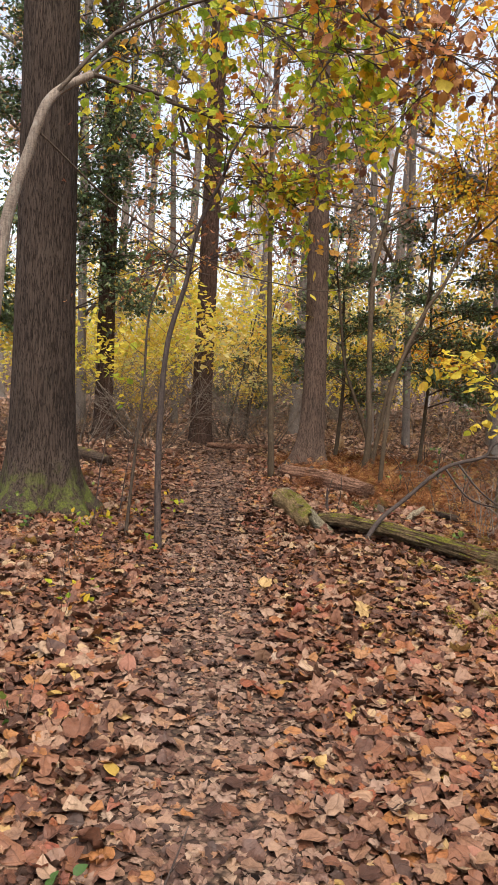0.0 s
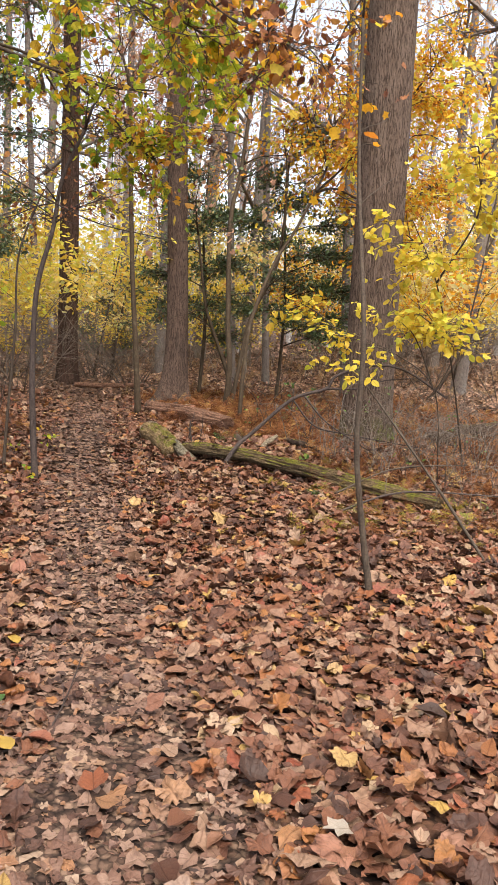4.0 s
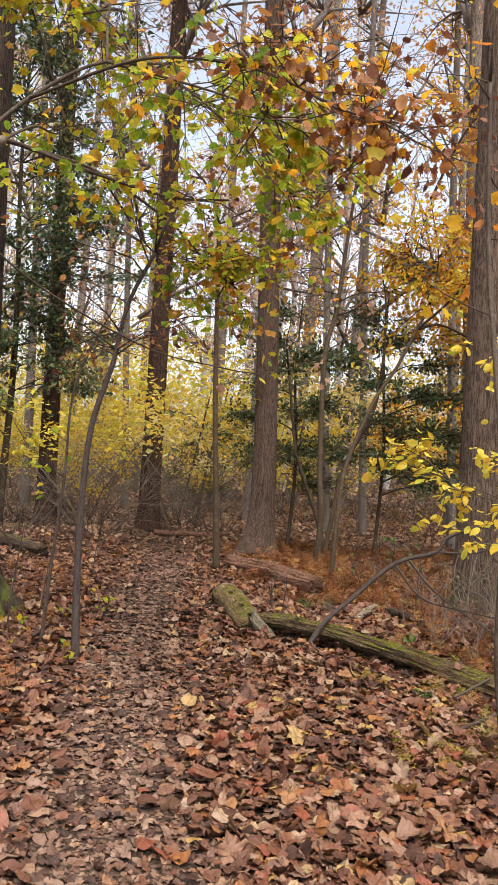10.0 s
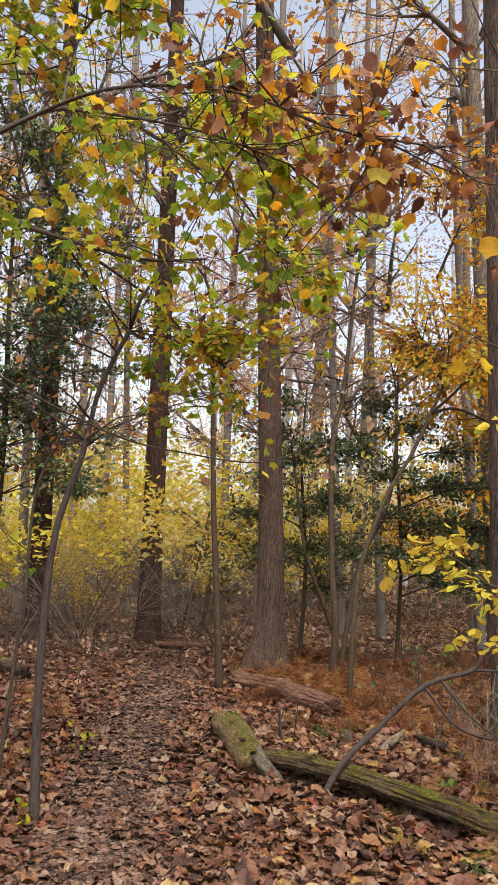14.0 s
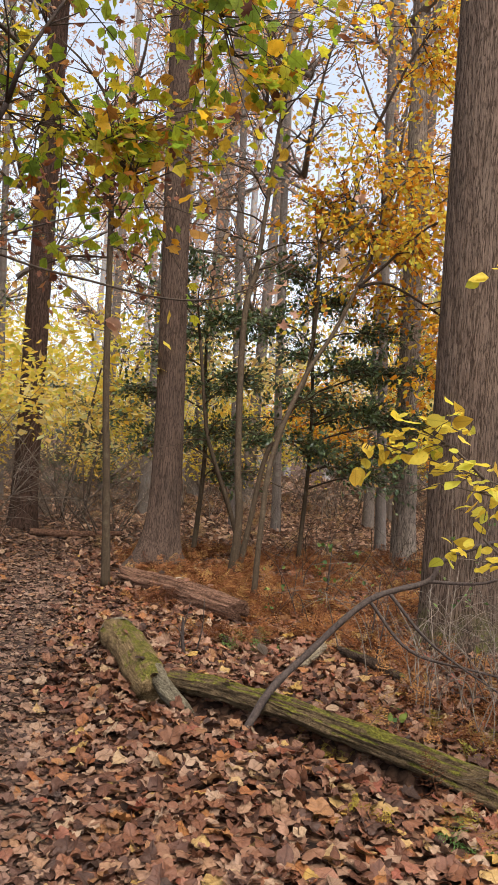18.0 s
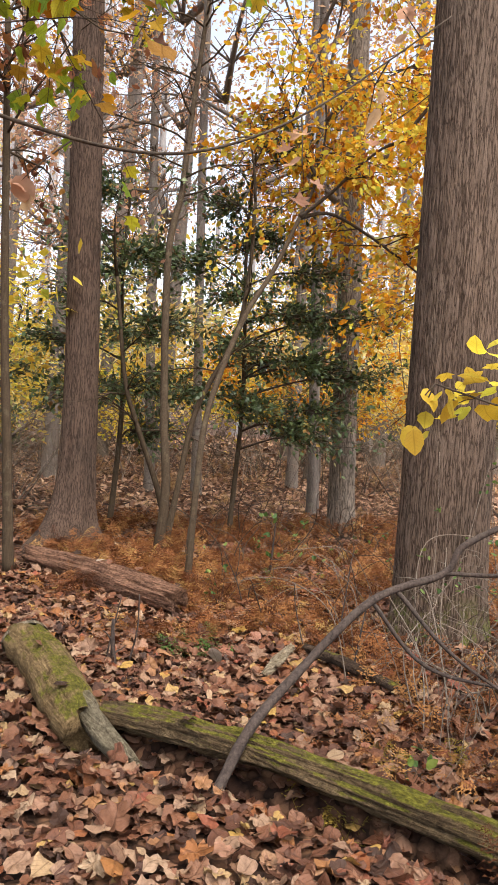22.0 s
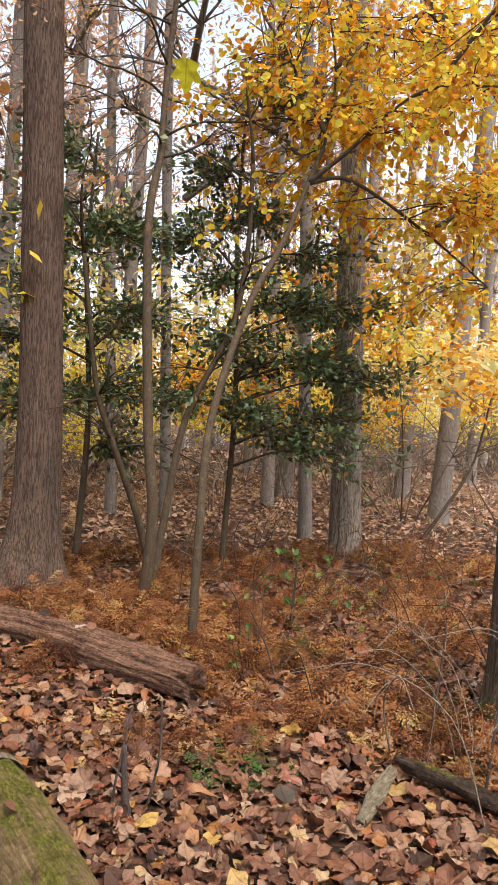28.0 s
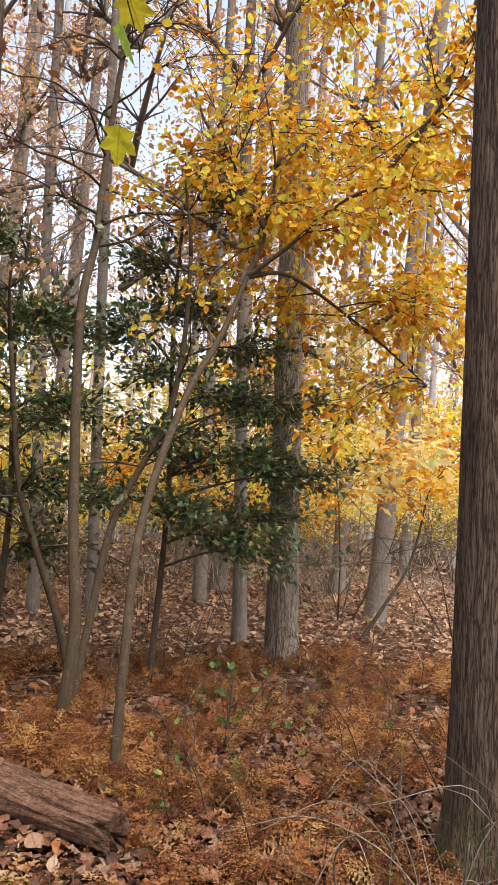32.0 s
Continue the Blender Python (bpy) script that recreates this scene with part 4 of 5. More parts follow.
sapling([(-0.27, 6.35, 0), (-0.31, 6.4, 0.8), (-0.29, 6.45, 1.6), (-0.17, 6.55, 2.14), (-0.10, 6.65, 2.6), (0.08, 6.6, 3.0)], 0.027, 0.014, BARK_BRANCH,
        "slender crooked sapling with dark bark beside the footpath", 12, 101, 300, 0.06, LEAF_RUST, OAK_SHAPES, 0.6, 0.8, 1)
sapling([(-0.57, 6.6, 0), (-0.53, 6.6, 0.6), (-0.48, 6.6, 1.25), (-0.46, 6.62, 1.9), (-0.30, 6.7, 2.4)], 0.014, 0.007, BARK_TWIG,
        "thin bare sapling stem beside the footpath", 5, 102, 25, 0.08, LEAF_LIME, OVAL_SHAPES, 0.4, 0.5, 0)
sapling([(0.82, 10.65, 0), (0.75, 10.65, 1.0), (0.67, 10.66, 2.0), (0.60, 10.65, 3.36), (0.55, 10.6, 4.4)], 0.042, 0.024, BARK_SMOOTH,
        "straight young tree with smooth grey bark beside the footpath", 12, 103, 420, 0.11, LEAF_RUST, OAK_SHAPES, 0.7, 1.0, 1)
sapling([(2.18, 11.32, 0), (2.22, 11.35, 0.7), (2.18, 11.5, 1.45), (2.20, 11.9, 2.95), (2.40, 12.4, 3.75), (2.55, 12.9, 4.6), (2.75, 13.3, 6.2)], 0.046, 0.026, BARK_SMOOTH,
        "slim grey-barked young tree with russet leaves beside a holly", 13, 104, 380, 0.085, LEAF_PINK, OAK_SHAPES, 0.62, 1.5, 2)
sapling([(1.79, 3.28, 0), (1.72, 3.33, 0.4), (1.66, 3.35, 0.85), (1.67, 3.4, 1.4), (1.68, 3.6, 1.9), (1.70, 3.84, 2.44), (1.68, 3.9, 3.2)], 0.019, 0.009, BARK_TWIG,
        "thin knobbly sapling with a few orange leaves beside the footpath", 8, 105, 11, 0.085, LEAF_GOLD, MAPLE_SHAPES, 0.7, 0.45, 0, 0.5)
sapling([(2.45, 12.0, 0), (2.28, 12.0, 0.6), (2.0, 12.0, 1.3), (1.87, 12.0, 1.7), (1.72, 12.0, 2.7)], 0.035, 0.018, BARK_SMOOTH,
        "slim grey sapling leaning among holly branches", 6, 106, 0, start=0.4)
sapling([(2.3, 11.6, 0), (2.42, 11.7, 0.65), (2.58, 11.8, 1.45), (2.93, 11.8, 2.22), (3.03, 11.8, 2.9), (3.05, 11.85, 3.6)], 0.034, 0.018, BARK_SMOOTH,
        "grey young tree leaning beneath an orange crown", 7, 107, 0, start=0.4)
sapling([(0.1, 17.5, 0), (0.35, 17.5, 1.2), (0.6, 17.4, 2.6)], 0.03, 0.015, BARK_TWIG, "thin leaning dark sapling behind the path bend", 5, 108)
sapling([(0.5, 17.0, 0), (0.65, 17.0, 1.2), (0.95, 17.0, 2.6)], 0.03, 0.015, BARK_TWIG, "thin leaning dark sapling behind the path bend", 5, 109)
sapling([(6.9, 14.6, 0), (7.2, 14.5, 0.5), (7.6, 14.5, 1.1), (7.75, 14.4, 2.0)], 0.03, 0.012, BARK_TWIG, "dark arching bare sapling in the brush", 5, 110, start=0.5)


def leaning_orange_tree():
    rng = np.random.default_rng(120)
    base = np.array((2.24, 10.35, float(gz(2.24, 10.35)) - 0.02))
    tree = thing("tree", "leaning young tree with smooth grey stem and a glowing golden-orange crown", "tree", base)
    stem = spline([base, (2.28, 10.45, 0.7), (2.39, 10.65, 1.45), (2.75, 11.0, 2.29), (3.12, 11.3, 2.85), (3.45, 11.6, 3.45)], 10) - base
    t = Tubes()
    t.add(stem, np.linspace(0.031, 0.021, len(stem)), 12, 0.04, rng)
    part("trunk", t.mesh("trunk"), BARK_SMOOTH, tree)
    tips = []
    ways = [[(3.45, 11.6, 3.45), (3.71, 11.4, 3.71), (3.94, 11.2, 3.99), (4.22, 11.0, 4.18), (4.9, 10.9, 4.3)],
            [(3.45, 11.6, 3.45), (3.60, 11.7, 3.75), (3.64, 11.7, 3.91), (3.74, 11.8, 4.54), (3.6, 11.9, 5.4)],
            [(3.45, 11.6, 3.45), (3.8, 11.5, 3.5), (4.5, 11.4, 3.15), (5.1, 11.3, 2.75)],
            [(3.64, 11.7, 3.91), (3.45, 11.9, 4.4), (3.3, 12.1, 4.9)],
            [(3.74, 11.8, 4.54), (4.2, 12.0, 5.0), (4.9, 12.2, 5.5)], [(4.22, 11.0, 4.18), (4.6, 10.8, 4.8), (5.0, 10.6, 5.4)], [(3.6, 11.9, 5.4), (3.9, 11.6, 6.2), (4.3, 11.4, 6.8)], [(4.5, 11.4, 3.15), (5.2, 11.6, 3.6), (5.9, 11.9, 4.0)], [(4.9, 12.2, 5.5), (5.5, 12.3, 5.2), (6.2, 12.5, 4.8)]]
    for w in ways:
        t = Tubes()
        line = spline(w, 8) - base
        t.add(line, np.linspace(0.022, 0.007, len(line)), 8, 0.05, rng)
        for k in range(11):
            i = rng.integers(len(line) // 3, len(line))
            branch(t, rng, line[i], (rng.normal(0.2, 0.8), rng.normal(0, 0.8), rng.normal(0.05, 0.4)), rng.uniform(0.5, 1.1), 0.008, 1, tips, 0.3, 0.3, 5, 0.4)
        part("limb", t.mesh("limb"), BARK_TWIG, tree)
    for n, mat, seed in ((6300, LEAF_GOLD, 121), (3700, LEAF_YELLOW, 122)):
        i = rng.integers(0, len(tips), n)
        p, d = np.array([q for q, _ in tips])[i], np.array([q for _, q in tips])[i]
        part("crown", leaves_mesh("crown", *hanging(p, rng, 0.085, 0.07, 0.8, d), OVAL_SHAPES + OAK_SHAPES[:3], seed), mat, tree)


leaning_orange_tree()


def holly(at, clumps, label, seed, trunk_r=0.032, leaves=560, tilt=0.45, size=0.078):
    rng = np.random.default_rng(seed)
    base = np.array((at[0], at[1], float(gz(*at)) - 0.02))
    h = thing("holly", label, "holly tree", base)
    top = max(c[2] for c in clumps) + 0.3
    line = spline([(0, 0, 0), (0.06, 0.05, top * 0.35), (-0.04, 0.0, top * 0.7), (0.0, 0.03, top)], 8)
    t = Tubes()
    t.add(line, np.linspace(trunk_r, 0.012, len(line)), 8, 0.05, rng)
    part("trunk", t.mesh("trunk"), BARK_SMOOTH, h)
    P, A, N, S = [], [], [], []
    for c in clumps:
        b = Tubes()
        c = np.array(c, float) - base
        z = max(0.3, c[2] - 0.25 * np.hypot(c[0], c[1]))
        i = int(np.argmin(np.abs(line[:, 2] - z)))
        w = spline([line[i], (line[i] + c) / 2 + (0, 0, 0.08), c], 6)
        b.add(w, np.linspace(0.014, 0.005, len(w)), 5)
        out = unit(np.array((c[0] - line[i][0], c[1] - line[i][1], 0.05)))
        tips = []
        for k in range(14):
            branch(b, rng, w[-1 - int(rng.integers(0, 6))], out + rng.normal(0, 0.9, 3) * (1, 1, 0.16), rng.uniform(0.3, 0.68), 0.004, 1, tips, 0.15, 0.3, 4, 0.5)
        part("branch", b.mesh("branch"), BARK_TWIG, h)
        j = rng.integers(0, len(tips), leaves)
        p, d = np.array([q for q, _ in tips])[j], np.array([q for _, q in tips])[j]
        n = len(p)
        P.append(p + rng.normal(0, 0.05, (n, 3)) * (1, 1, 0.45))
        A.append(d + rng.normal(0, 0.7, (n, 3)))
        N.append(rng.normal(0, tilt, (n, 3)) + (0, 0, 1))
        S.append(size * rng.uniform(0.6, 1.2, n))
    part("foliage", leaves_mesh("foliage", np.vstack(P), np.vstack(A), np.vstack(N), np.concatenate(S), SMALL_SHAPES, seed), LEAF_HOLLY, h)


holly((3.25, 12.55), [(3.94, 12.4, 3.05), (4.5, 12.4, 2.62), (4.75, 12.5, 1.95), (4.2, 12.3, 1.55), (4.1, 12.2, 1.2), (3.77, 12.4, 1.28), (3.21, 12.6, 3.2), (2.7, 12.4, 3.06), (3.14, 12.4, 2.64),
                      (3.69, 12.1, 2.5), (4.1, 12.6, 2.6), (3.56, 12.7, 1.98), (3.8, 12.1, 2.05), (2.69, 12.3, 1.62), (3.07, 12.6, 3.67), (3.41, 12.4, 4.29), (3.3, 12.2, 1.5), (4.3, 12.6, 2.0), (3.55, 12.9, 3.5), (3.0, 12.0, 2.1)],
      "dark green evergreen holly with layered sprays of glossy leaves", 131)
holly((1.95, 12.9), [(1.98, 12.6, 3.0), (1.81, 12.7, 2.83), (1.94, 12.6, 2.16), (2.26, 12.6, 2.34), (2.3, 12.7, 1.59), (1.89, 12.7, 1.56), (1.5, 13.0, 2.5), (1.2, 13.2, 2.1), (1.7, 13.1, 3.3), (2.3, 13.0, 3.1), (1.4, 13.0, 1.5), (2.2, 13.0, 1.1), (1.8, 12.9, 3.7)],
      "young dark green holly among grey trunks", 132, 0.035)
rng = np.random.default_rng(140)
holly((-2.75, 13.9), [(-2.6 + rng.normal(0, 0.75), 13.8 + rng.normal(0, 0.4), z) for z in np.linspace(1.9, 8.4, 60)],
      "tall dark green holly crowding round a slim trunk", 133, 0.07, 330, 1.5, 0.095)
holly((-4.6, 12.6), [(-4.2 + rng.normal(0, 0.7), 12.6 + rng.normal(0, 0.6), z) for z in np.linspace(2.0, 7.5, 22)],
      "tall dark green holly standing behind a large trunk", 134, 0.07, 600, 1.5, 0.105)
holly((0.55, 20.5), [(0.5 + rng.normal(0, 0.5), 20.5 + rng.normal(0, 0.5), z) for z in np.linspace(0.4, 2.4, 12)], "low dark green holly bush beyond the path bend", 135, 0.03)


# ---- crooked tree whose leafy branches hang over the path ----
def overhanging_tree():
    rng = np.random.default_rng(150)
    base = np.array((-1.28, 4.7, float(gz(-1.28, 4.7)) - 0.02))
    tree = thing("tree", "crooked small tree with weathered grey limbs and yellow-green leaves", "tree", base)
    t = Tubes()
    line = spline([base, (-1.27, 4.8, 0.8), (-1.21, 4.9, 1.7), (-1.17, 4.95, 2.25), (-1.06, 4.97, 2.66), (-0.94, 5.0, 3.02), (-0.76, 5.3, 3.28)], 8) - base
    t.add(line, np.linspace(0.048, 0.026, len(line)), 12, 0.06, rng)
    part("trunk", t.mesh("trunk"), BARK_PALE, tree)
    lime, rust = [], []
    ways = [([(-0.76, 5.3, 3.28), (-0.70, 5.6, 3.36), (-0.29, 5.6, 3.24), (0.22, 5.6, 3.12), (0.6, 5.5, 3.1)], 0.018, lime, 5),
            ([(-0.70, 5.6, 3.36), (-0.3, 6.1, 3.40), (0.2, 6.7, 3.25), (0.5, 6.9, 3.0), (0.75, 7.0, 2.85)], 0.014, lime, 15),
            ([(-0.94, 5.0, 3.02), (-0.6, 5.2, 3.5), (-0.2, 5.4, 3.85), (0.2, 5.45, 3.8), (0.55, 5.4, 3.55)], 0.014, lime, 12),
            ([(-0.2, 5.4, 3.85), (0.3, 6.0, 4.2), (0.8, 6.3, 4.6), (1.0, 6.4, 4.6)], 0.011, rust, 6),
            ([(0.2, 5.45, 3.8), (0.7, 6.2, 3.85), (1.0, 6.6, 3.65), (1.15, 6.8, 3.5)], 0.010, lime, 12),
            ([(-0.76, 5.3, 3.28), (-0.75, 6.0, 3.65), (-0.65, 6.6, 3.9), (-0.5, 6.95, 4.8)], 0.010, lime, 9),
            ([(-0.3, 6.1, 3.40), (0.0, 6.8, 3.1), (0.2, 7.1, 3.05)], 0.009, lime, 7),
            ([(-0.65, 6.6, 3.9), (-0.9, 6.5, 4.6), (-1.1, 6.3, 5.1), (-1.0, 6.1, 5.6)], 0.010, lime, 14),
            ([(-0.2, 5.4, 3.85), (-0.3, 6.0, 4.5), (-0.25, 6.3, 5.0), (0.2, 6.3, 5.3)], 0.010, lime, 16),
            ([(-0.3, 6.0, 4.5), (-0.7, 6.3, 4.6), (-0.8, 6.5, 5.0)], 0.008, lime, 8),
            ([(-0.2, 5.4, 3.85), (0.2, 5.0, 3.6), (0.6, 4.75, 3.4), (0.95, 4.6, 3.2)], 0.010, lime, 10),
            ([(-0.6, 5.2, 3.5), (0.1, 4.8, 3.6), (0.7, 4.5, 3.45), (1.1, 4.3, 3.2), (1.5, 4.3, 3.15)], 0.010, rust, 14)]
    for w, r, tips, kids in ways:
        t = Tubes()
        line = spline(w, 9) - base
        t.add(line, np.linspace(r, r * 0.35, len(line)), 8, 0.05, rng)
        for k in range(kids):
            i = rng.integers(len(line) * 2 // 4 + 2, len(line))
            branch(t, rng, line[i], (rng.normal(0.3, 0.7), rng.normal(0, 0.7), rng.normal(0, 0.55)), rng.uniform(0.35, 0.75), 0.005, 1, tips, 0.4, 0.35, 5, 0.4)
        for k in range(kids // 2):
            i = rng.integers(len(line) // 4, len(line))
            branch(t, rng, line[i], (rng.normal(0.2, 0.8), rng.normal(0, 0.7), rng.normal(0, 0.6)), rng.uniform(0.4, 0.9), 0.004, 1, [], 0.3, 0.5, 4, 0.4)
        part("limb", t.mesh("limb"), BARK_TWIG, tree)
    for tips, n, size, mat, lib, s in ((lime, 320, 0.078, LEAF_GOLD, MAPLE_SHAPES, 155), (lime, 3100, 0.082, LEAF_LIME, MAPLE_SHAPES + LOBED_SHAPES[:4], 151), (lime, 260, 0.08, LEAF_RUST, OAK_SHAPES, 154), (rust, 680, 0.082, LEAF_RUST, OAK_SHAPES, 152), (rust, 190, 0.074, LEAF_GOLD, LOBED_SHAPES, 153)):
        i = rng.integers(0, len(tips), n)
        p, d = np.array([q for q, _ in tips])[i], np.array([q for _, q in tips])[i]
        part("foliage", leaves_mesh("foliage", *hanging(p, rng, size, 0.04, 1.0, d), lib, s), mat, tree)


overhanging_tree()


def leafy_twig(name, label, lines, r, leaves, size, mat, lib, seed, bark=BARK_TWIG, reach=0.3, kids=5, depth=0, single=0):
    """A thin branch with leaves, growing from the ground or a neighbour."""
    rng = np.random.default_rng(seed)
    s = thing(name, label, "branch", lines[0][0])
    base = np.array(lines[0][0], float)
    tips, t = [], Tubes()
    for w in lines:
        line = spline(w, 8) - base
        t.add(line, np.linspace(r, r * 0.35, len(line)), 6, 0.05, rng)
        for k in range(kids):
            i = rng.integers(len(line) // 2, len(line))
            branch(t, rng, line[i], (rng.normal(0, 0.8), rng.normal(0, 0.8), rng.normal(0, 0.4)), reach * rng.uniform(0.5, 1.2), r * 0.4, depth, tips, 0.3, 0.3, 4, 0.4)
    stem = part("stem", t.mesh("stem"), bark, s)
    if leaves:
        i = rng.integers(0, len(tips), leaves)
        p, d = np.array([q for q, _ in tips])[i], np.array([q for _, q in tips])[i]
        pos, along, nor, sz = hanging(p, rng, size, 0.03, 0.5, d)
        for k in range(single):
            y = unit(along[k])
            z = unit(nor[k] - (nor[k] * y).sum() * y)
            o = part("leaf", ONE_LEAF[k % len(ONE_LEAF)], None, stem)
            o.matrix_local = Matrix(np.vstack([np.column_stack([np.cross(y, z), y, z, pos[k] / sz[k]]) * sz[k], (0, 0, 0, 1)]).tolist())
        if single < leaves:
            part("foliage", leaves_mesh("foliage", pos[single:], along[single:], nor[single:], sz[single:], lib, seed), mat, s)


def one_leaf_meshes(lib, mat):
    out = []
    for v, f in lib:
        me = mesh_of("leaf", v, [f], True, v[:, :2])
        me.materials.append(mat)
        out.append(me)
    return out


ONE_LEAF = one_leaf_meshes(OVAL_SHAPES + MAPLE_SHAPES[:2], LEAF_YELLOW_ONE)
g = lambda x, y: (x, y, float(gz(x, y)))
leafy_twig("shrub_branch", "spray of broad bright yellow leaves on a thin arching stem",
           [[g(3.5, 6.3), (3.3, 6.1, 0.9), (2.8, 5.9, 1.25), (2.2, 5.82, 1.45), (1.70, 5.84, 1.57)], [(2.8, 5.9, 1.25), (2.4, 5.75, 1.35), (1.95, 5.68, 1.42)], [(2.2, 5.82, 1.45), (2.05, 5.8, 1.56), (1.9, 5.8, 1.63)],
            [(2.8, 5.9, 1.25), (2.5, 5.7, 1.15), (2.15, 5.6, 1.12)], [(3.3, 6.1, 0.9), (3.0, 6.0, 1.42), (2.7, 6.0, 1.58), (2.4, 5.9, 1.62)], [(3.3, 6.1, 0.9), (3.4, 6.0, 1.3), (3.1, 5.95, 1.5)]],
           0.007, 280, 0.078, LEAF_YELLOW, OVAL_SHAPES, 161, reach=0.20, kids=10, single=190)
leafy_twig("shrub_branch", "yellow-leaved shrub beside a massive trunk",
           [[g(4.0, 6.8), (3.7, 6.6, 1.0), (3.3, 6.3, 1.9), (2.9, 6.0, 2.4)], [(3.7, 6.6, 1.0), (3.4, 6.2, 1.4), (3.0, 5.9, 1.6)], [(3.3, 6.3, 1.9), (3.5, 6.0, 2.5), (3.3, 5.7, 3.0)], [(3.7, 6.6, 1.0), (3.9, 6.6, 2.2), (4.0, 6.7, 3.2), (3.8, 6.8, 3.9)], [(3.9, 6.6, 2.2), (4.3, 6.9, 2.9), (4.6, 7.2, 3.4)]],
           0.011, 1300, 0.095, LEAF_YELLOW, OVAL_SHAPES, 162, reach=0.5, kids=8, depth=1)
leafy_twig("hanging_branch", "thin bare hanging branch with a few rusty leaves",
           [[(-1.0, 4.98, 2.82), (-0.55, 5.5, 2.48), (0.1, 5.95, 2.2), (0.57, 6.0, 2.11), (0.9, 6.0, 2.08), (1.14, 6.0, 2.14), (1.4, 6.0, 2.3), (1.75, 6.0, 2.6)]], 0.007, 16, 0.09, LEAF_PINK, OAK_SHAPES, 163, reach=0.3)


# ---- fallen wood ----
def fallen(name, label, pts, radii, mat, segs=24, rough=0.10, seed=0, flute=0.0):
    """A fallen log: an uneven rod with broken ends."""
    rng = np.random.default_rng(seed)
    line = spline(pts, 20)
    mid = line[len(line) // 2].copy()
    d = unit(line[-1] - line[0])
    yaw = math.atan2(d[1], d[0])
    rot = np.array([[math.cos(yaw), math.sin(yaw), 0], [-math.sin(yaw), math.cos(yaw), 0], [0, 0, 1]])
    local = (line - mid) @ rot.T
    n = len(local)
    r = np.interp(np.linspace(0, 1, n), np.linspace(0, 1, len(radii)), radii)
    th = np.linspace(0, 2 * np.pi, segs, endpoint=False)
    tang = unit(np.gradient(local, axis=0))
    a = unit(np.cross(tang, (0, 0, 1)))
    b = np.cross(tang, a)
    T_, I_ = np.meshgrid(th, np.arange(n))
    wob = 1 + rough * (value_noise(T_ / (2 * np.pi) * 9, I_ * 0.16, 9, seed) - 0.5) * 2 + rough * 0.8 * (value_noise(T_ / (2 * np.pi) * 22, I_ * 0.09, 22, seed + 1) - 0.5) * 2
    wob = wob + rough * 0.45 * (value_noise(T_ / (2 * np.pi) * segs * 0.5, I_ * 0.30, segs // 2, seed + 3) - 0.5) * 2.6
    if flute:
        wob = wob + flute * (value_noise(T_ / (2 * np.pi) * (segs // 3) + 0.5 * np.sin(I_ * 0.05), I_ * 0.05, segs // 3, seed + 4) - 0.5) * 2
    ring = local[:, None] + (r[:, None] * wob)[..., None] * (np.cos(th)[None, :, None] * a[:, None] + np.sin(th)[None, :, None] * b[:, None])
    jag = (value_noise(th / (2 * np.pi) * 14, np.zeros(segs), 14, seed + 2) - 0.5) * 2
    ring[0] -= tang[0] * (jag * r[0] * 0.35)[:, None]
    ring[-1] += tang[-1] * (jag * r[-1] * 0.6)[:, None]
    v = np.vstack([ring.reshape(-1, 3), local[0] + tang[0] * r[0] * 0.3, local[-1] - tang[-1] * r[-1] * 0.3])
    i, j = np.meshgrid(np.arange(n - 1), np.arange(segs), indexing="ij")
    k = (j + 1) % segs
    q = np.stack([i * segs + j, (i + 1) * segs + j, (i + 1) * segs + k, i * segs + k], -1).reshape(-1, 4)
    s = np.arange(segs)
    s2 = (s + 1) % segs
    caps = np.vstack([np.stack([s, s2, np.full(segs, n * segs)], -1), np.stack([(n - 1) * segs + s2, (n - 1) * segs + s, np.full(segs, n * segs + 1)], -1)])
    ob = part(name, mesh_of(name, v, [q, caps]), mat)
    ob.location, ob.rotation_euler = mid, (0, 0, yaw)
    return tagged(ob, label, "log")


fallen("fallen_log", "short thick barkless log patched with olive moss at the path edge", [(0.87, 8.48, 0.10), (0.95, 8.1, 0.085), (1.02, 7.6, 0.07), (1.06, 7.34, 0.06)], [0.118, 0.126, 0.122, 0.10], WOOD_STUMP, 84, 0.07, 201, 0.06)
fallen("broken_branch", "splintered grey stub of weathered wood on a mossy log", [(1.06, 7.50, 0.125), (1.12, 7.27, 0.092), (1.20, 7.00, 0.045)], [0.048, 0.050, 0.040], WOOD_GREY, 42, 0.05, 202, 0.22)
fallen("fallen_log", "long rotten fallen log covered with bright green moss", [(1.15, 7.40, 0.11), (1.35, 7.18, 0.14), (1.65, 6.88, 0.145), (1.95, 6.52, 0.135), (2.25, 6.12, 0.12), (2.6, 5.6, 0.10), (3.0, 5.1, 0.08)], [0.052, 0.056, 0.058, 0.062, 0.066, 0.070, 0.06], WOOD_MOSS, 84, 0.13, 203, 0.16)
fallen("fallen_log", "decayed brown log among dried ferns", [(1.02, 10.95, 0.10), (1.5, 10.1, 0.12), (1.92, 9.4, 0.10)], [0.085, 0.098, 0.088], WOOD_BROWN, 84, 0.14, 204, 0.14)
fallen("wood_chip", "bleached splinter of dead wood among leaves", [(2.10, 8.02, 0.03), (2.20, 8.08, 0.09), (2.31, 8.14, 0.15)], [0.022, 0.030, 0.020], WOOD_PALE, 20, 0.08, 205, 0.2)
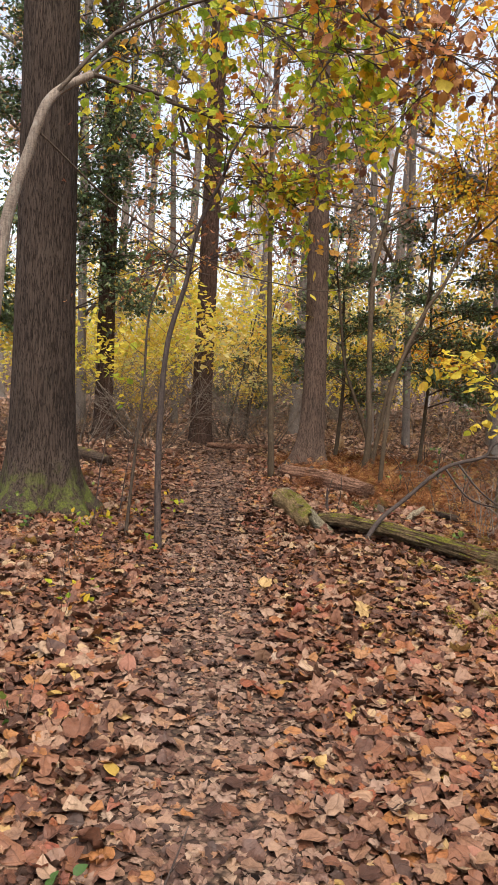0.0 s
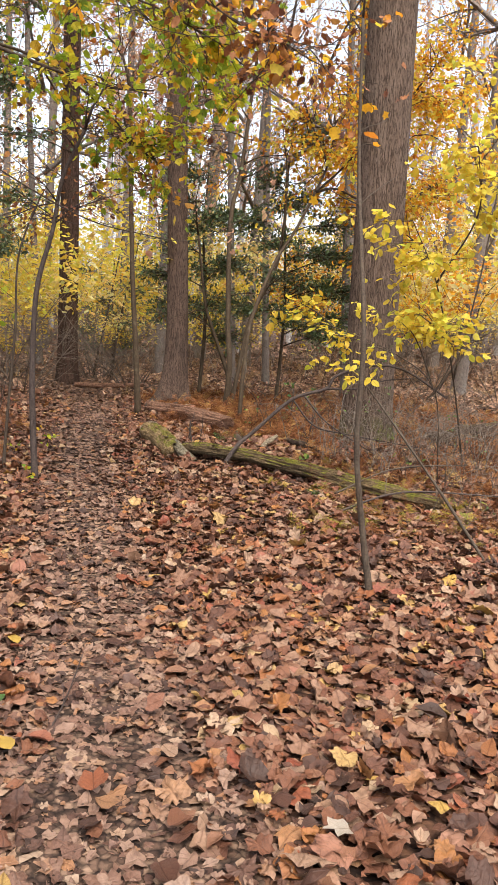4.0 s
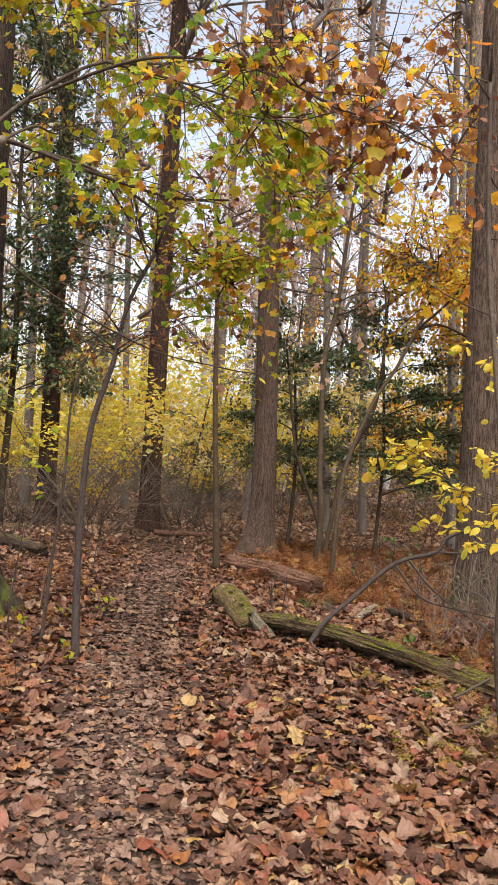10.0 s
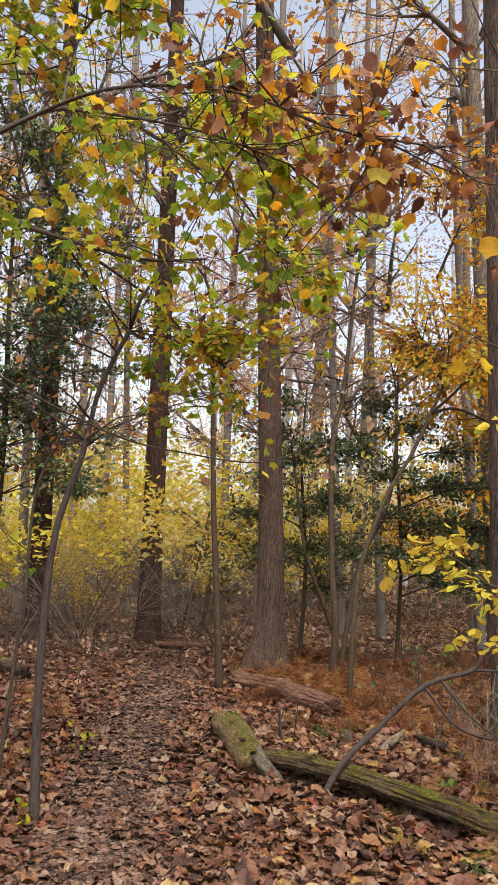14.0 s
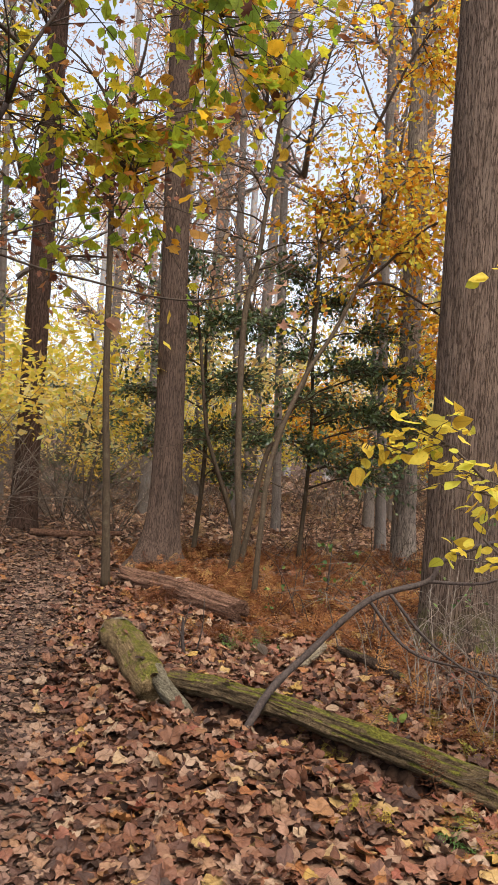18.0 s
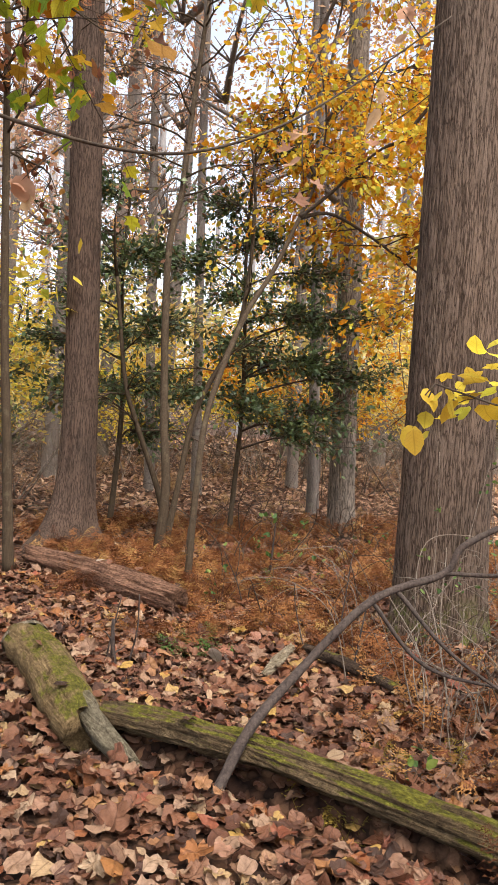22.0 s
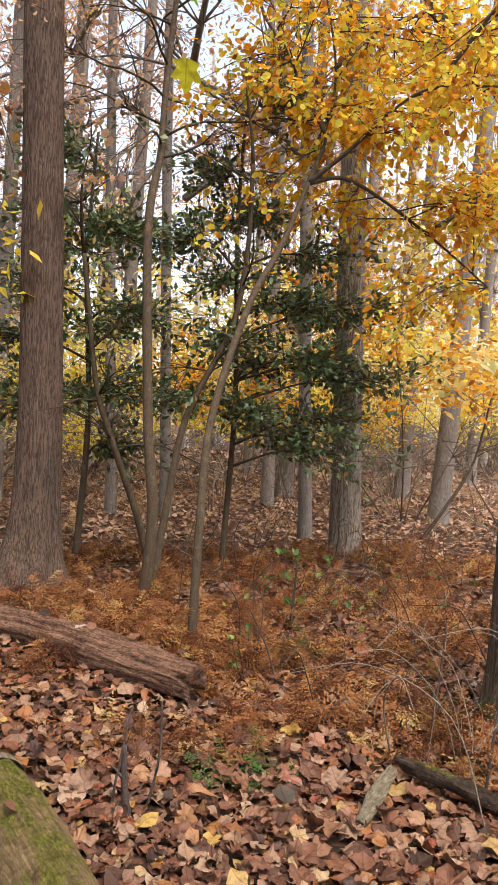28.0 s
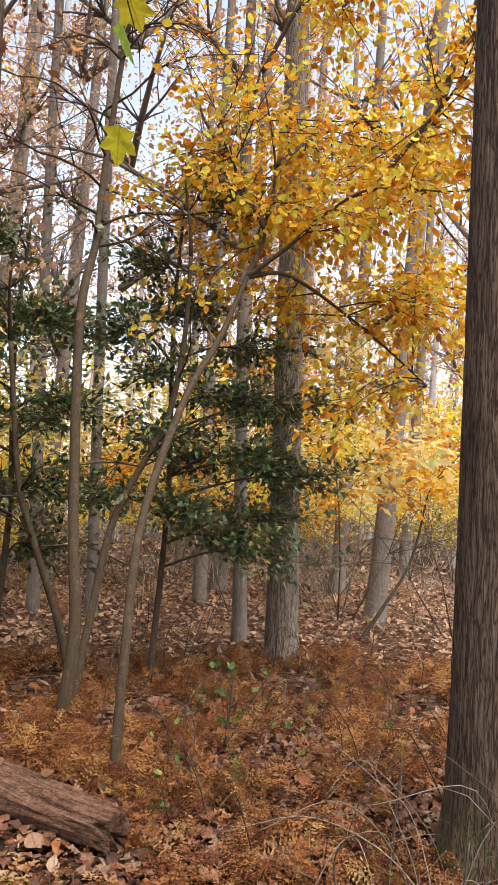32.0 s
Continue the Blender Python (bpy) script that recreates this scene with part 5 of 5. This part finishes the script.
fallen("fallen_log", "thin dead log lying beside a massive trunk", [(2.75, 7.6, 0.05), (2.6, 8.0, 0.08), (2.5, 8.4, 0.06)], [0.030, 0.034, 0.026], WOOD_DARK, 20, 0.14, 206)
fallen("fallen_log", "dark fallen branch across the end of the path", [(-0.2, 14.5, 0.05), (0.4, 14.4, 0.06), (1.1, 14.6, 0.08)], [0.05, 0.05, 0.035], WOOD_BROWN, 12, 0.1, 207)

fallen("fallen_log", "dark rotting log half hidden behind brush", [(4.3, 8.3, 0.10), (4.9, 8.6, 0.16), (5.7, 8.9, 0.22)], [0.12, 0.14, 0.12], WOOD_DARK, 24, 0.2, 211)
fallen("fallen_log", "mossy brown log lying behind a large trunk", [(-2.9, 12.6, 0.08), (-2.1, 11.8, 0.09), (-1.45, 11.15, 0.07)], [0.10, 0.10, 0.075], WOOD_DARK, 24, 0.18, 212)
fallen("dead_stick", "long thin grey stick leaning out of brush", [(2.70, 3.60, 0.0), (2.68, 4.5, 0.36), (2.62, 5.6, 0.80), (2.58, 6.5, 1.13)], [0.011, 0.010, 0.008, 0.005], BARK_TWIG, 8, 0.1, 213)
fallen("dead_stick", "thin grey dead stick lying in brush", [(2.2, 5.4, 0.10), (2.9, 5.9, 0.22), (3.8, 6.3, 0.20)], [0.008, 0.008, 0.005], BARK_TWIG, 8, 0.1, 214)
fallen("dead_stick", "thin dark dead stick lying over ferns", [(2.0, 4.9, 0.04), (2.7, 5.2, 0.16), (3.6, 5.3, 0.12)], [0.009, 0.009, 0.005], BARK_BRANCH, 8, 0.1, 215)


def sawn_face(parent, r, seed):
    """A sawn log end: a slightly uneven disc with a raised bark rim."""
    rng = np.random.default_rng(seed)
    th = np.linspace(0, 2 * np.pi, 28, endpoint=False)
    rows = [(0.0, 0.0), (0.35, 0.004), (0.7, 0.002), (0.92, 0.004), (0.97, 0.012), (1.06, 0.010), (1.08, -0.02)]
    v = np.vstack([np.column_stack([np.full(28, -h) + rng.normal(0, 0.0012, 28), q * r * np.cos(th) * (1 + 0.05 * np.cos(2 * th)), q * r * np.sin(th)]) for q, h in rows])
    i, j = np.meshgrid(np.arange(len(rows) - 1), np.arange(28), indexing="ij")
    k = (j + 1) % 28
    q = np.stack([i * 28 + j, i * 28 + k, (i + 1) * 28 + k, (i + 1) * 28 + j], -1).reshape(-1, 4)
    return part("sawn_end", mesh_of("sawn_end", v, [q]), WOOD_PALE, parent, "weathered tan sawn end")


log = bpy.data.objects["fallen_log"]
end = sawn_face(log, 0.120, 208)
far = log.matrix_basis.inverted() @ Vector((0.866, 8.50, 0.105))
end.location, end.rotation_euler = far, (0.0, 0.35, 0.05)

t = Tubes()
rng = np.random.default_rng(210)
lean = thing("leaning_branch", "long bare brown branch propped over a mossy log", "branch", (1.46, 6.82, 0.03))
o = np.array((1.46, 6.82, 0.03))
line = spline([(1.42, 6.70, -0.03), (1.60, 6.83, 0.22), (1.83, 6.95, 0.40), (2.18, 7.0, 0.70), (2.52, 7.0, 0.82), (2.62, 7.0, 0.95), (2.96, 7.0, 1.07), (3.3, 6.9, 1.05), (3.7, 6.7, 0.8)], 8) - o
t.add(line, np.linspace(0.022, 0.010, len(line)), 10, 0.10, rng)
part("stem", t.mesh("stem"), BARK_BRANCH, lean)
for w in ([(2.52, 7.0, 0.82), (2.8, 6.9, 0.84), (3.1, 6.8, 0.95), (3.5, 6.6, 1.0)], [(2.3, 7.0, 0.74), (2.5, 6.8, 0.5), (2.9, 6.5, 0.25)], [(2.18, 7.0, 0.70), (2.4, 6.9, 0.45), (2.7, 6.7, 0.4), (3.3, 6.3, 0.35)]):
    t = Tubes()
    line = spline(w, 8) - o
    t.add(line, np.linspace(0.011, 0.004, len(line)), 6, 0.05, rng)
    part("twig", t.mesh("twig"), BARK_BRANCH, lean)


# ---- brush, ferns and seedlings ----
def brush(name, label, n, xr, yr, h, r, mat, seed, arch=0.6):
    rng = np.random.default_rng(seed)
    t = Tubes()
    for k in range(n):
        x, y = rng.uniform(*xr), rng.uniform(*yr)
        a, L = rng.uniform(0, 6.28), h * rng.uniform(0.4, 1.2)
        d = np.array((math.cos(a), math.sin(a), 0)) * arch * L
        z = float(gz(x, y))
        line = spline([(x, y, z - 0.02), (x + 0.25 * d[0] + rng.normal(0, 0.10 * L), y + 0.25 * d[1] + rng.normal(0, 0.10 * L), z + 0.45 * L), (x + 0.7 * d[0] + rng.normal(0, 0.12 * L), y + 0.7 * d[1] + rng.normal(0, 0.12 * L), z + L * rng.uniform(0.55, 0.95)), (x + 1.2 * d[0], y + 1.2 * d[1], z + L * rng.uniform(0.4, 0.95))], 5)
        t.add(line, np.linspace(r * rng.uniform(0.6, 1.3), r * 0.3, len(line)), 4)
        for m in range(rng.integers(1, 4)):
            i = rng.integers(4, len(line))
            branch(t, rng, line[i], (rng.normal(), rng.normal(), 0.4), 0.3 * L, r * 0.4, 0, [], 0.3, 0.4, 4)
    tagged(part(name, t.mesh(name), mat), label, "brush", kind="stuff")


brush("brush", "tangle of bare pale twigs round a massive trunk", 200, (2.5, 4.9), (6.4, 8.6), 0.75, 0.0042, BARK_PALE, 301, 0.8)
brush("brush", "tangle of bare dark twigs beside the mossy log", 60, (2.6, 4.6), (4.6, 6.8), 0.8, 0.003, BARK_PALE, 302, 0.9)
brush("brush", "thicket of thin reddish-brown stalks beside a massive trunk", 170, (3.0, 6.0), (5.0, 8.3), 0.8, 0.003, BARK_TWIG, 307, 0.5)
brush("brush", "bare undergrowth twigs among dried ferns", 90, (2.4, 8.5), (9.0, 14.5), 0.8, 0.005, BARK_TWIG, 303)
brush("brush", "bare undergrowth twigs beside the footpath", 60, (-4.5, -0.5), (6.5, 14.5), 0.8, 0.005, BARK_TWIG, 304)
brush("brush", "thicket of bare grey stems beneath far trees", 480, (-8, 18), (17.5, 28), 1.3, 0.007, BARK_LIGHTENED, 305, 0.45)
brush("brush", "few thin dead stalks in leaf litter", 16, (-1.6, -0.35), (1.6, 5.5), 0.4, 0.0025, BARK_TWIG, 306, 0.3)


def frond(seed, bend):
    """A fern frond one metre long: an arched rib with pairs of toothed leaflets that thin out to the tip."""
    rng = np.random.default_rng(seed)
    v, f = [], []
    n = 15
    for i in range(n + 1):
        s = i / n
        v += [(rng.normal(0, 0.006), s * math.cos(bend * s), s * math.sin(1.25 - bend * s)), (0.010 * (1 - s), s * math.cos(bend * s), s * math.sin(1.25 - bend * s) - 0.004)]
    for i in range(n):
        f += [(2 * i, 2 * i + 2, 2 * i + 1), (2 * i + 1, 2 * i + 2, 2 * i + 3)]
    for i in range(1, n):
        s = i / n
        w = 0.27 * (1 - s) ** 0.8 * min(1, 0.45 + 2 * s) * rng.uniform(0.6, 1.2)
        o = np.array(v[2 * i])
        for sd in (1, -1):
            d = np.array((sd * 1.0, 0.45 + rng.normal(0, 0.2), rng.normal(-0.25, 0.3)))
            k, h = len(v), 0.13 * w + 0.008
            m = [o + d * w * q for q in (0.36, 0.70, 1.0)]
            v += [tuple(p) for p in m] + [tuple(o + d * w * 0.2 + (0, h, 0.3 * h)), tuple(o + d * w * 0.5 + (0, -h, 0)), tuple(o + d * w * 0.82 + (0, 0.8 * h, 0.2 * h))]
            for t in ((2 * i, k, k + 3), (k, k + 4, k + 1), (k + 1, k + 2, k + 5)):
                f.append(t if sd > 0 else t[::-1])
    return np.array(v), np.array(f, dtype=np.int32)


FRONDS = [frond(i, 0.8 + 0.18 * i) for i in range(7)]


def ferns(name, label, n, xr, yr, size, mat, seed, keep=None, kind="stuff"):
    rng = np.random.default_rng(seed)
    c = np.stack([rng.uniform(*xr, n), rng.uniform(*yr, n)], -1)
    if keep is not None:
        c = c[keep(c[:, 0], c[:, 1])]
    c = np.repeat(c, 6, 0) + rng.normal(0, 0.06, (len(c) * 6, 2))
    n = len(c)
    a = rng.uniform(0, 6.28, n)
    p = np.column_stack([c, gz(c[:, 0], c[:, 1]) - 0.01])
    along = np.column_stack([np.cos(a), np.sin(a), rng.normal(0.25, 0.35, n)])
    nor = rng.normal(0, 0.4, (n, 3)) + (0, 0, 1)
    me = leaves_mesh(name, p, along, nor, size * rng.uniform(0.5, 1.25, n), FRONDS, seed)
    return tagged(part(name, me, mat), label, "fern", kind=kind)


def clear(x, y):
    return (np.hypot(x - 3.55, y - 8.64) > 0.45) & (np.hypot(x - 1.45, y - 11.95) > 0.3) & (np.abs(x - path_centre(y)) > 0.7)


ferns("dried_ferns", "dense dried rusty-brown ferns covering the ground", 1200, (1.1, 6.6), (7.9, 13.5), 0.36, FERN_BROWN, 311, lambda x, y: clear(x, y) & (np.sin(3.1 * x + 1.3 * y) + np.sin(4.7 * y - 2.2 * x + 1) > -0.9) & (np.random.default_rng(5).normal(0, 0.35, len(x)) + y > 9.4 - 0.45 * x))
ferns("dried_ferns", "scattered dried brown ferns under far trees", 260, (-7, 13), (13.5, 24), 0.38, FERN_LIGHTENED, 312, clear)
ferns("dried_ferns", "dried brown ferns at the foot of a massive trunk", 230, (2.5, 5.4), (5.6, 8.8), 0.30, FERN_BROWN, 313, clear)
ferns("fading_ferns", "fading yellow-green ferns beside the mossy log", 55, (1.7, 3.4), (4.3, 6.9), 0.22, FERN_OCHRE, 314)
ferns("dried_ferns", "dried brown ferns beside the mossy log", 90, (1.9, 4.2), (4.3, 7.5), 0.26, FERN_BROWN, 316, clear)
ferns("fading_ferns", "low dried brown plants beside the footpath", 40, (-3.0, -0.6), (5.0, 10.0), 0.28, FERN_BROWN, 315, clear)
GREEN_FRONDS = [mesh_of("frond", v, [f]) for v, f in FRONDS]
for i, (x, y, s) in enumerate(((1.78, 8.50, 0.30), (1.95, 8.45, 0.24), (1.28, 7.42, 0.12), (2.9, 9.9, 0.28), (2.15, 5.55, 0.2))):
    plant = thing("fern", "small fresh green fern growing in leaf litter", "fern", (x, y, float(gz(x, y)) - 0.01), "green ferns")
    for k in range(7):
        o = part("frond", GREEN_FRONDS[(i + k) % 7], LEAF_GREEN, plant)
        o.rotation_euler, o.scale = (0.25 * math.sin(3 * k + i), 0.2 * math.cos(2 * k), 0.9 * k + i), (1.15 * s * (0.8 + 0.07 * k),) * 3


def seedling(x, y, h, n, size, mat, label, seed):
    rng = np.random.default_rng(seed)
    s = thing("seedling", label, "seedling", (x, y, float(gz(x, y)) - 0.01), "seedlings")
    t, tips = Tubes(), []
    for k in range(3):
        a = rng.uniform(0, 6.28)
        branch(t, rng, (0, 0, 0), (0.4 * math.cos(a), 0.4 * math.sin(a), 1), h, 0.0025, 0, tips, 0.2, 0.3, 4)
    part("stem", t.mesh("stem"), BARK_TWIG, s)
    i = rng.integers(0, len(tips), n)
    p, d = np.array([q for q, _ in tips])[i], np.array([q for _, q in tips])[i]
    part("foliage", leaves_mesh("foliage", *hanging(p, rng, size, 0.02, 0.0, d), OVAL_SHAPES, seed), mat, s)


rng = np.random.default_rng(330)
for i in range(22):
    x, y = rng.uniform(-2.0, -0.25), rng.uniform(1.6, 8.5)
    seedling(x, y, rng.uniform(0.12, 0.3), int(rng.integers(5, 14)), 0.055, LEAF_GREEN if i % 2 else LEAF_LIME, "small green woodland seedling in leaf litter" if i % 2 else "small yellowing woodland seedling in leaf litter", 340 + i)
for i in range(14):
    x, y = rng.uniform(1.7, 4.5), rng.uniform(4.5, 11.5)
    seedling(x, y, rng.uniform(0.15, 0.5), int(rng.integers(6, 14)), 0.05, LEAF_GREEN, "small green woodland seedling among brush", 380 + i)


seedling(-0.16, 1.34, 0.13, 11, 0.085, LEAF_GREEN, "green woodland plant with broad leaves in leaf litter", 470)
seedling(-0.09, 2.06, 0.08, 5, 0.06, LEAF_GREEN, "small green plant with broad leaves in leaf litter", 471)
seedling(3.12, 10.7, 0.55, 26, 0.06, LEAF_GREEN, "young green shrub among dried ferns", 472)
seedling(-0.30, 6.2, 0.14, 12, 0.06, LEAF_LIME, "small yellowing plant at the foot of a sapling", 473)


def dead_stalk(x, y, h, r, lean, seed):
    """A snapped woody stalk with one or two stubs."""
    rng = np.random.default_rng(seed)
    s = thing("dead_stalk", "thin dark snapped stalk standing in leaf litter", "stalk", (x, y, float(gz(x, y)) - 0.02), "dead stalks")
    t = Tubes()
    line = spline([(0, 0, 0), (lean[0] * h * 0.4 + rng.normal(0, 0.01), lean[1] * h * 0.4, h * 0.5), (lean[0] * h, lean[1] * h, h)], 6)
    t.add(line, np.linspace(r, r * 0.5, len(line)), 7, 0.1, rng)
    part("stem", t.mesh("stem"), BARK_BRANCH, s)
    for k in range(2):
        t = Tubes()
        branch(t, rng, line[4 + 3 * k], (rng.normal(), rng.normal(), 0.8), 0.3 * h, r * 0.45, 0, [], 0.1, 0.4, 5)
        part("twig", t.mesh("twig"), BARK_BRANCH, s)


for k, (x, y, h, r, lean) in enumerate(((1.34, 8.32, 0.30, 0.017, (-0.1, 0.0)), (1.42, 8.40, 0.42, 0.006, (0.1, 0.0)), (1.30, 8.45, 0.38, 0.006, (0.2, 0.1)), (0.12, 1.95, 0.30, 0.004, (0.4, 0.1)), (-0.55, 2.2, 0.28, 0.003, (-0.1, 0.0)),
                                        (2.62, 8.0, 0.5, 0.007, (0.2, 0.1)), (2.8, 8.6, 0.6, 0.007, (0.1, 0.0)), (3.05, 10.6, 0.5, 0.012, (0.05, 0.0)), (2.5, 9.6, 0.45, 0.006, (-0.4, 0.1)), (-0.9, 6.9, 0.9, 0.007, (0.1, 0.0)), (-0.75, 7.4, 1.0, 0.006, (0.15, 0.0)))):
    dead_stalk(x, y, h, r, lean, 480 + k)


def vine(lines, label, seed):
    rng = np.random.default_rng(seed)
    base = np.array(lines[0][0], float)
    s = thing("vine", label, "vine", base)
    P = []
    for w in lines:
        t = Tubes()
        line = spline(w, 8) - base
        t.add(line, np.linspace(0.004, 0.002, len(line)), 5, 0.1, rng)
        part("stem", t.mesh("stem"), BARK_PALE, s)
        P.append(line[3:])
    P = np.vstack(P)[rng.integers(0, sum(len(p) for p in P), 26)]
    part("foliage", leaves_mesh("foliage", *hanging(P, rng, 0.045, 0.02, 0.2), OVAL_SHAPES, seed), LEAF_GREEN, s)


vine([[(3.20, 8.15, 0.0), (3.25, 8.25, 0.35), (3.30, 8.33, 0.8), (3.27, 8.33, 1.3)], [(3.25, 8.25, 0.35), (3.42, 8.24, 0.6), (3.55, 8.28, 1.0), (3.62, 8.29, 1.25)], [(3.20, 8.15, 0.0), (3.05, 8.1, 0.4), (3.15, 8.2, 0.75), (3.45, 8.2, 0.8), (3.8, 8.25, 0.72)]],
     "thin pale vine with small green leaves climbing a massive trunk", 395)
vine([[(3.75, 8.1, 0.0), (3.72, 8.2, 0.4), (3.66, 8.28, 0.9), (3.7, 8.3, 1.5)], [(3.72, 8.2, 0.4), (3.5, 8.15, 0.5), (3.3, 8.1, 0.45)]], "thin vine creeping up furrowed bark", 396)


# ---- single fallen leaves lying on top along the path, and two pale ones that stand out ----
FALLEN = one_leaf_meshes(WHOLE_SHAPES, LITTER_ONE)
GROUND = bpy.data.objects["ground"]
rng = np.random.default_rng(900)
for k in range(290):
    y = 0.9 + 6.5 * rng.random() ** 1.3
    x = rng.uniform(-1.4, 2.3)
    o = part("leaf", FALLEN[k % len(FALLEN)], None, GROUND)
    s = rng.uniform(0.055, 0.105)
    o.matrix_local = Matrix.Translation((x, y, float(gz(x, y)) + 0.045)) @ Euler((rng.normal(0, 0.2), rng.normal(0, 0.2), rng.uniform(0, 6.28))).to_matrix().to_4x4() @ Matrix.Diagonal((s, s, s, 1))
PALE = leaf_mat("leaf_pale_underside", [(0.0, (0.40, 0.33, 0.26)), (1.0, (0.46, 0.39, 0.31))], 0.1, 0.6, 0.5, 0.3, False, 0.5)
YELLOW_FALLEN = leaf_mat("leaf_fallen_yellow", [(0.0, (0.34, 0.21, 0.04)), (1.0, (0.40, 0.26, 0.05))], 0.1, 0.55, 0.3)
for x, y, s, m, lib, txt in ((1.02, 1.20, 0.10, PALE, FLAT_SHAPES[0], "pale grey upturned fallen leaf on the path"), (0.02, 1.75, 0.10, YELLOW_FALLEN, FLAT_SHAPES[3], "yellow fallen leaf on the path"),
                             (-0.05, 2.7, 0.09, YELLOW_FALLEN, FLAT_SHAPES[1], "yellow fallen leaf on brown litter"), (1.88, 8.17, 0.13, PALE, FLAT_SHAPES[3], "pale standing fallen leaf beside ferns"), (1.5, 9.95, 0.10, PALE, FLAT_SHAPES[1], "pale leaf lying on a decayed log")):
    v, f = lib
    me = mesh_of("fallen_leaf", v, [f], True, v[:, :2])
    me.materials.append(m)
    o = tagged(new("fallen_leaf", me), txt, "leaf")
    z = 0.26 if y > 9 else 0.05
    o.matrix_world = Matrix.Translation((x, y, float(gz(x, y)) + z)) @ Euler((0.9 if 8 < y < 9 else 0.1, 0.1, 0.6 + x)).to_matrix().to_4x4() @ Matrix.Diagonal((s, s, s, 1))
# leaves caught on the logs
LOG_LEAF = one_leaf_meshes(FLAT_SHAPES[:6], LITTER_ONE)
for k, (x, y, z, s) in enumerate(((0.92, 8.05, 0.21, 0.085), (1.01, 7.55, 0.19, 0.075), (1.42, 7.08, 0.208, 0.08), (1.86, 6.63, 0.205, 0.085), (2.22, 6.16, 0.195, 0.09), (2.42, 5.88, 0.185, 0.08), (1.30, 10.45, 0.235, 0.09), (1.70, 9.78, 0.235, 0.085), (1.56, 10.0, 0.24, 0.075))):
    o = tagged(new("fallen_leaf", LOG_LEAF[k % 6]), "dry brown leaf caught on a fallen log", "leaf", "leaves on the logs")
    o.matrix_world = Matrix.Translation((x, y, z)) @ Euler((0.25 * math.sin(k), 0.3 * math.cos(2 * k), 1.7 * k)).to_matrix().to_4x4() @ Matrix.Diagonal((s, s, s, 1))
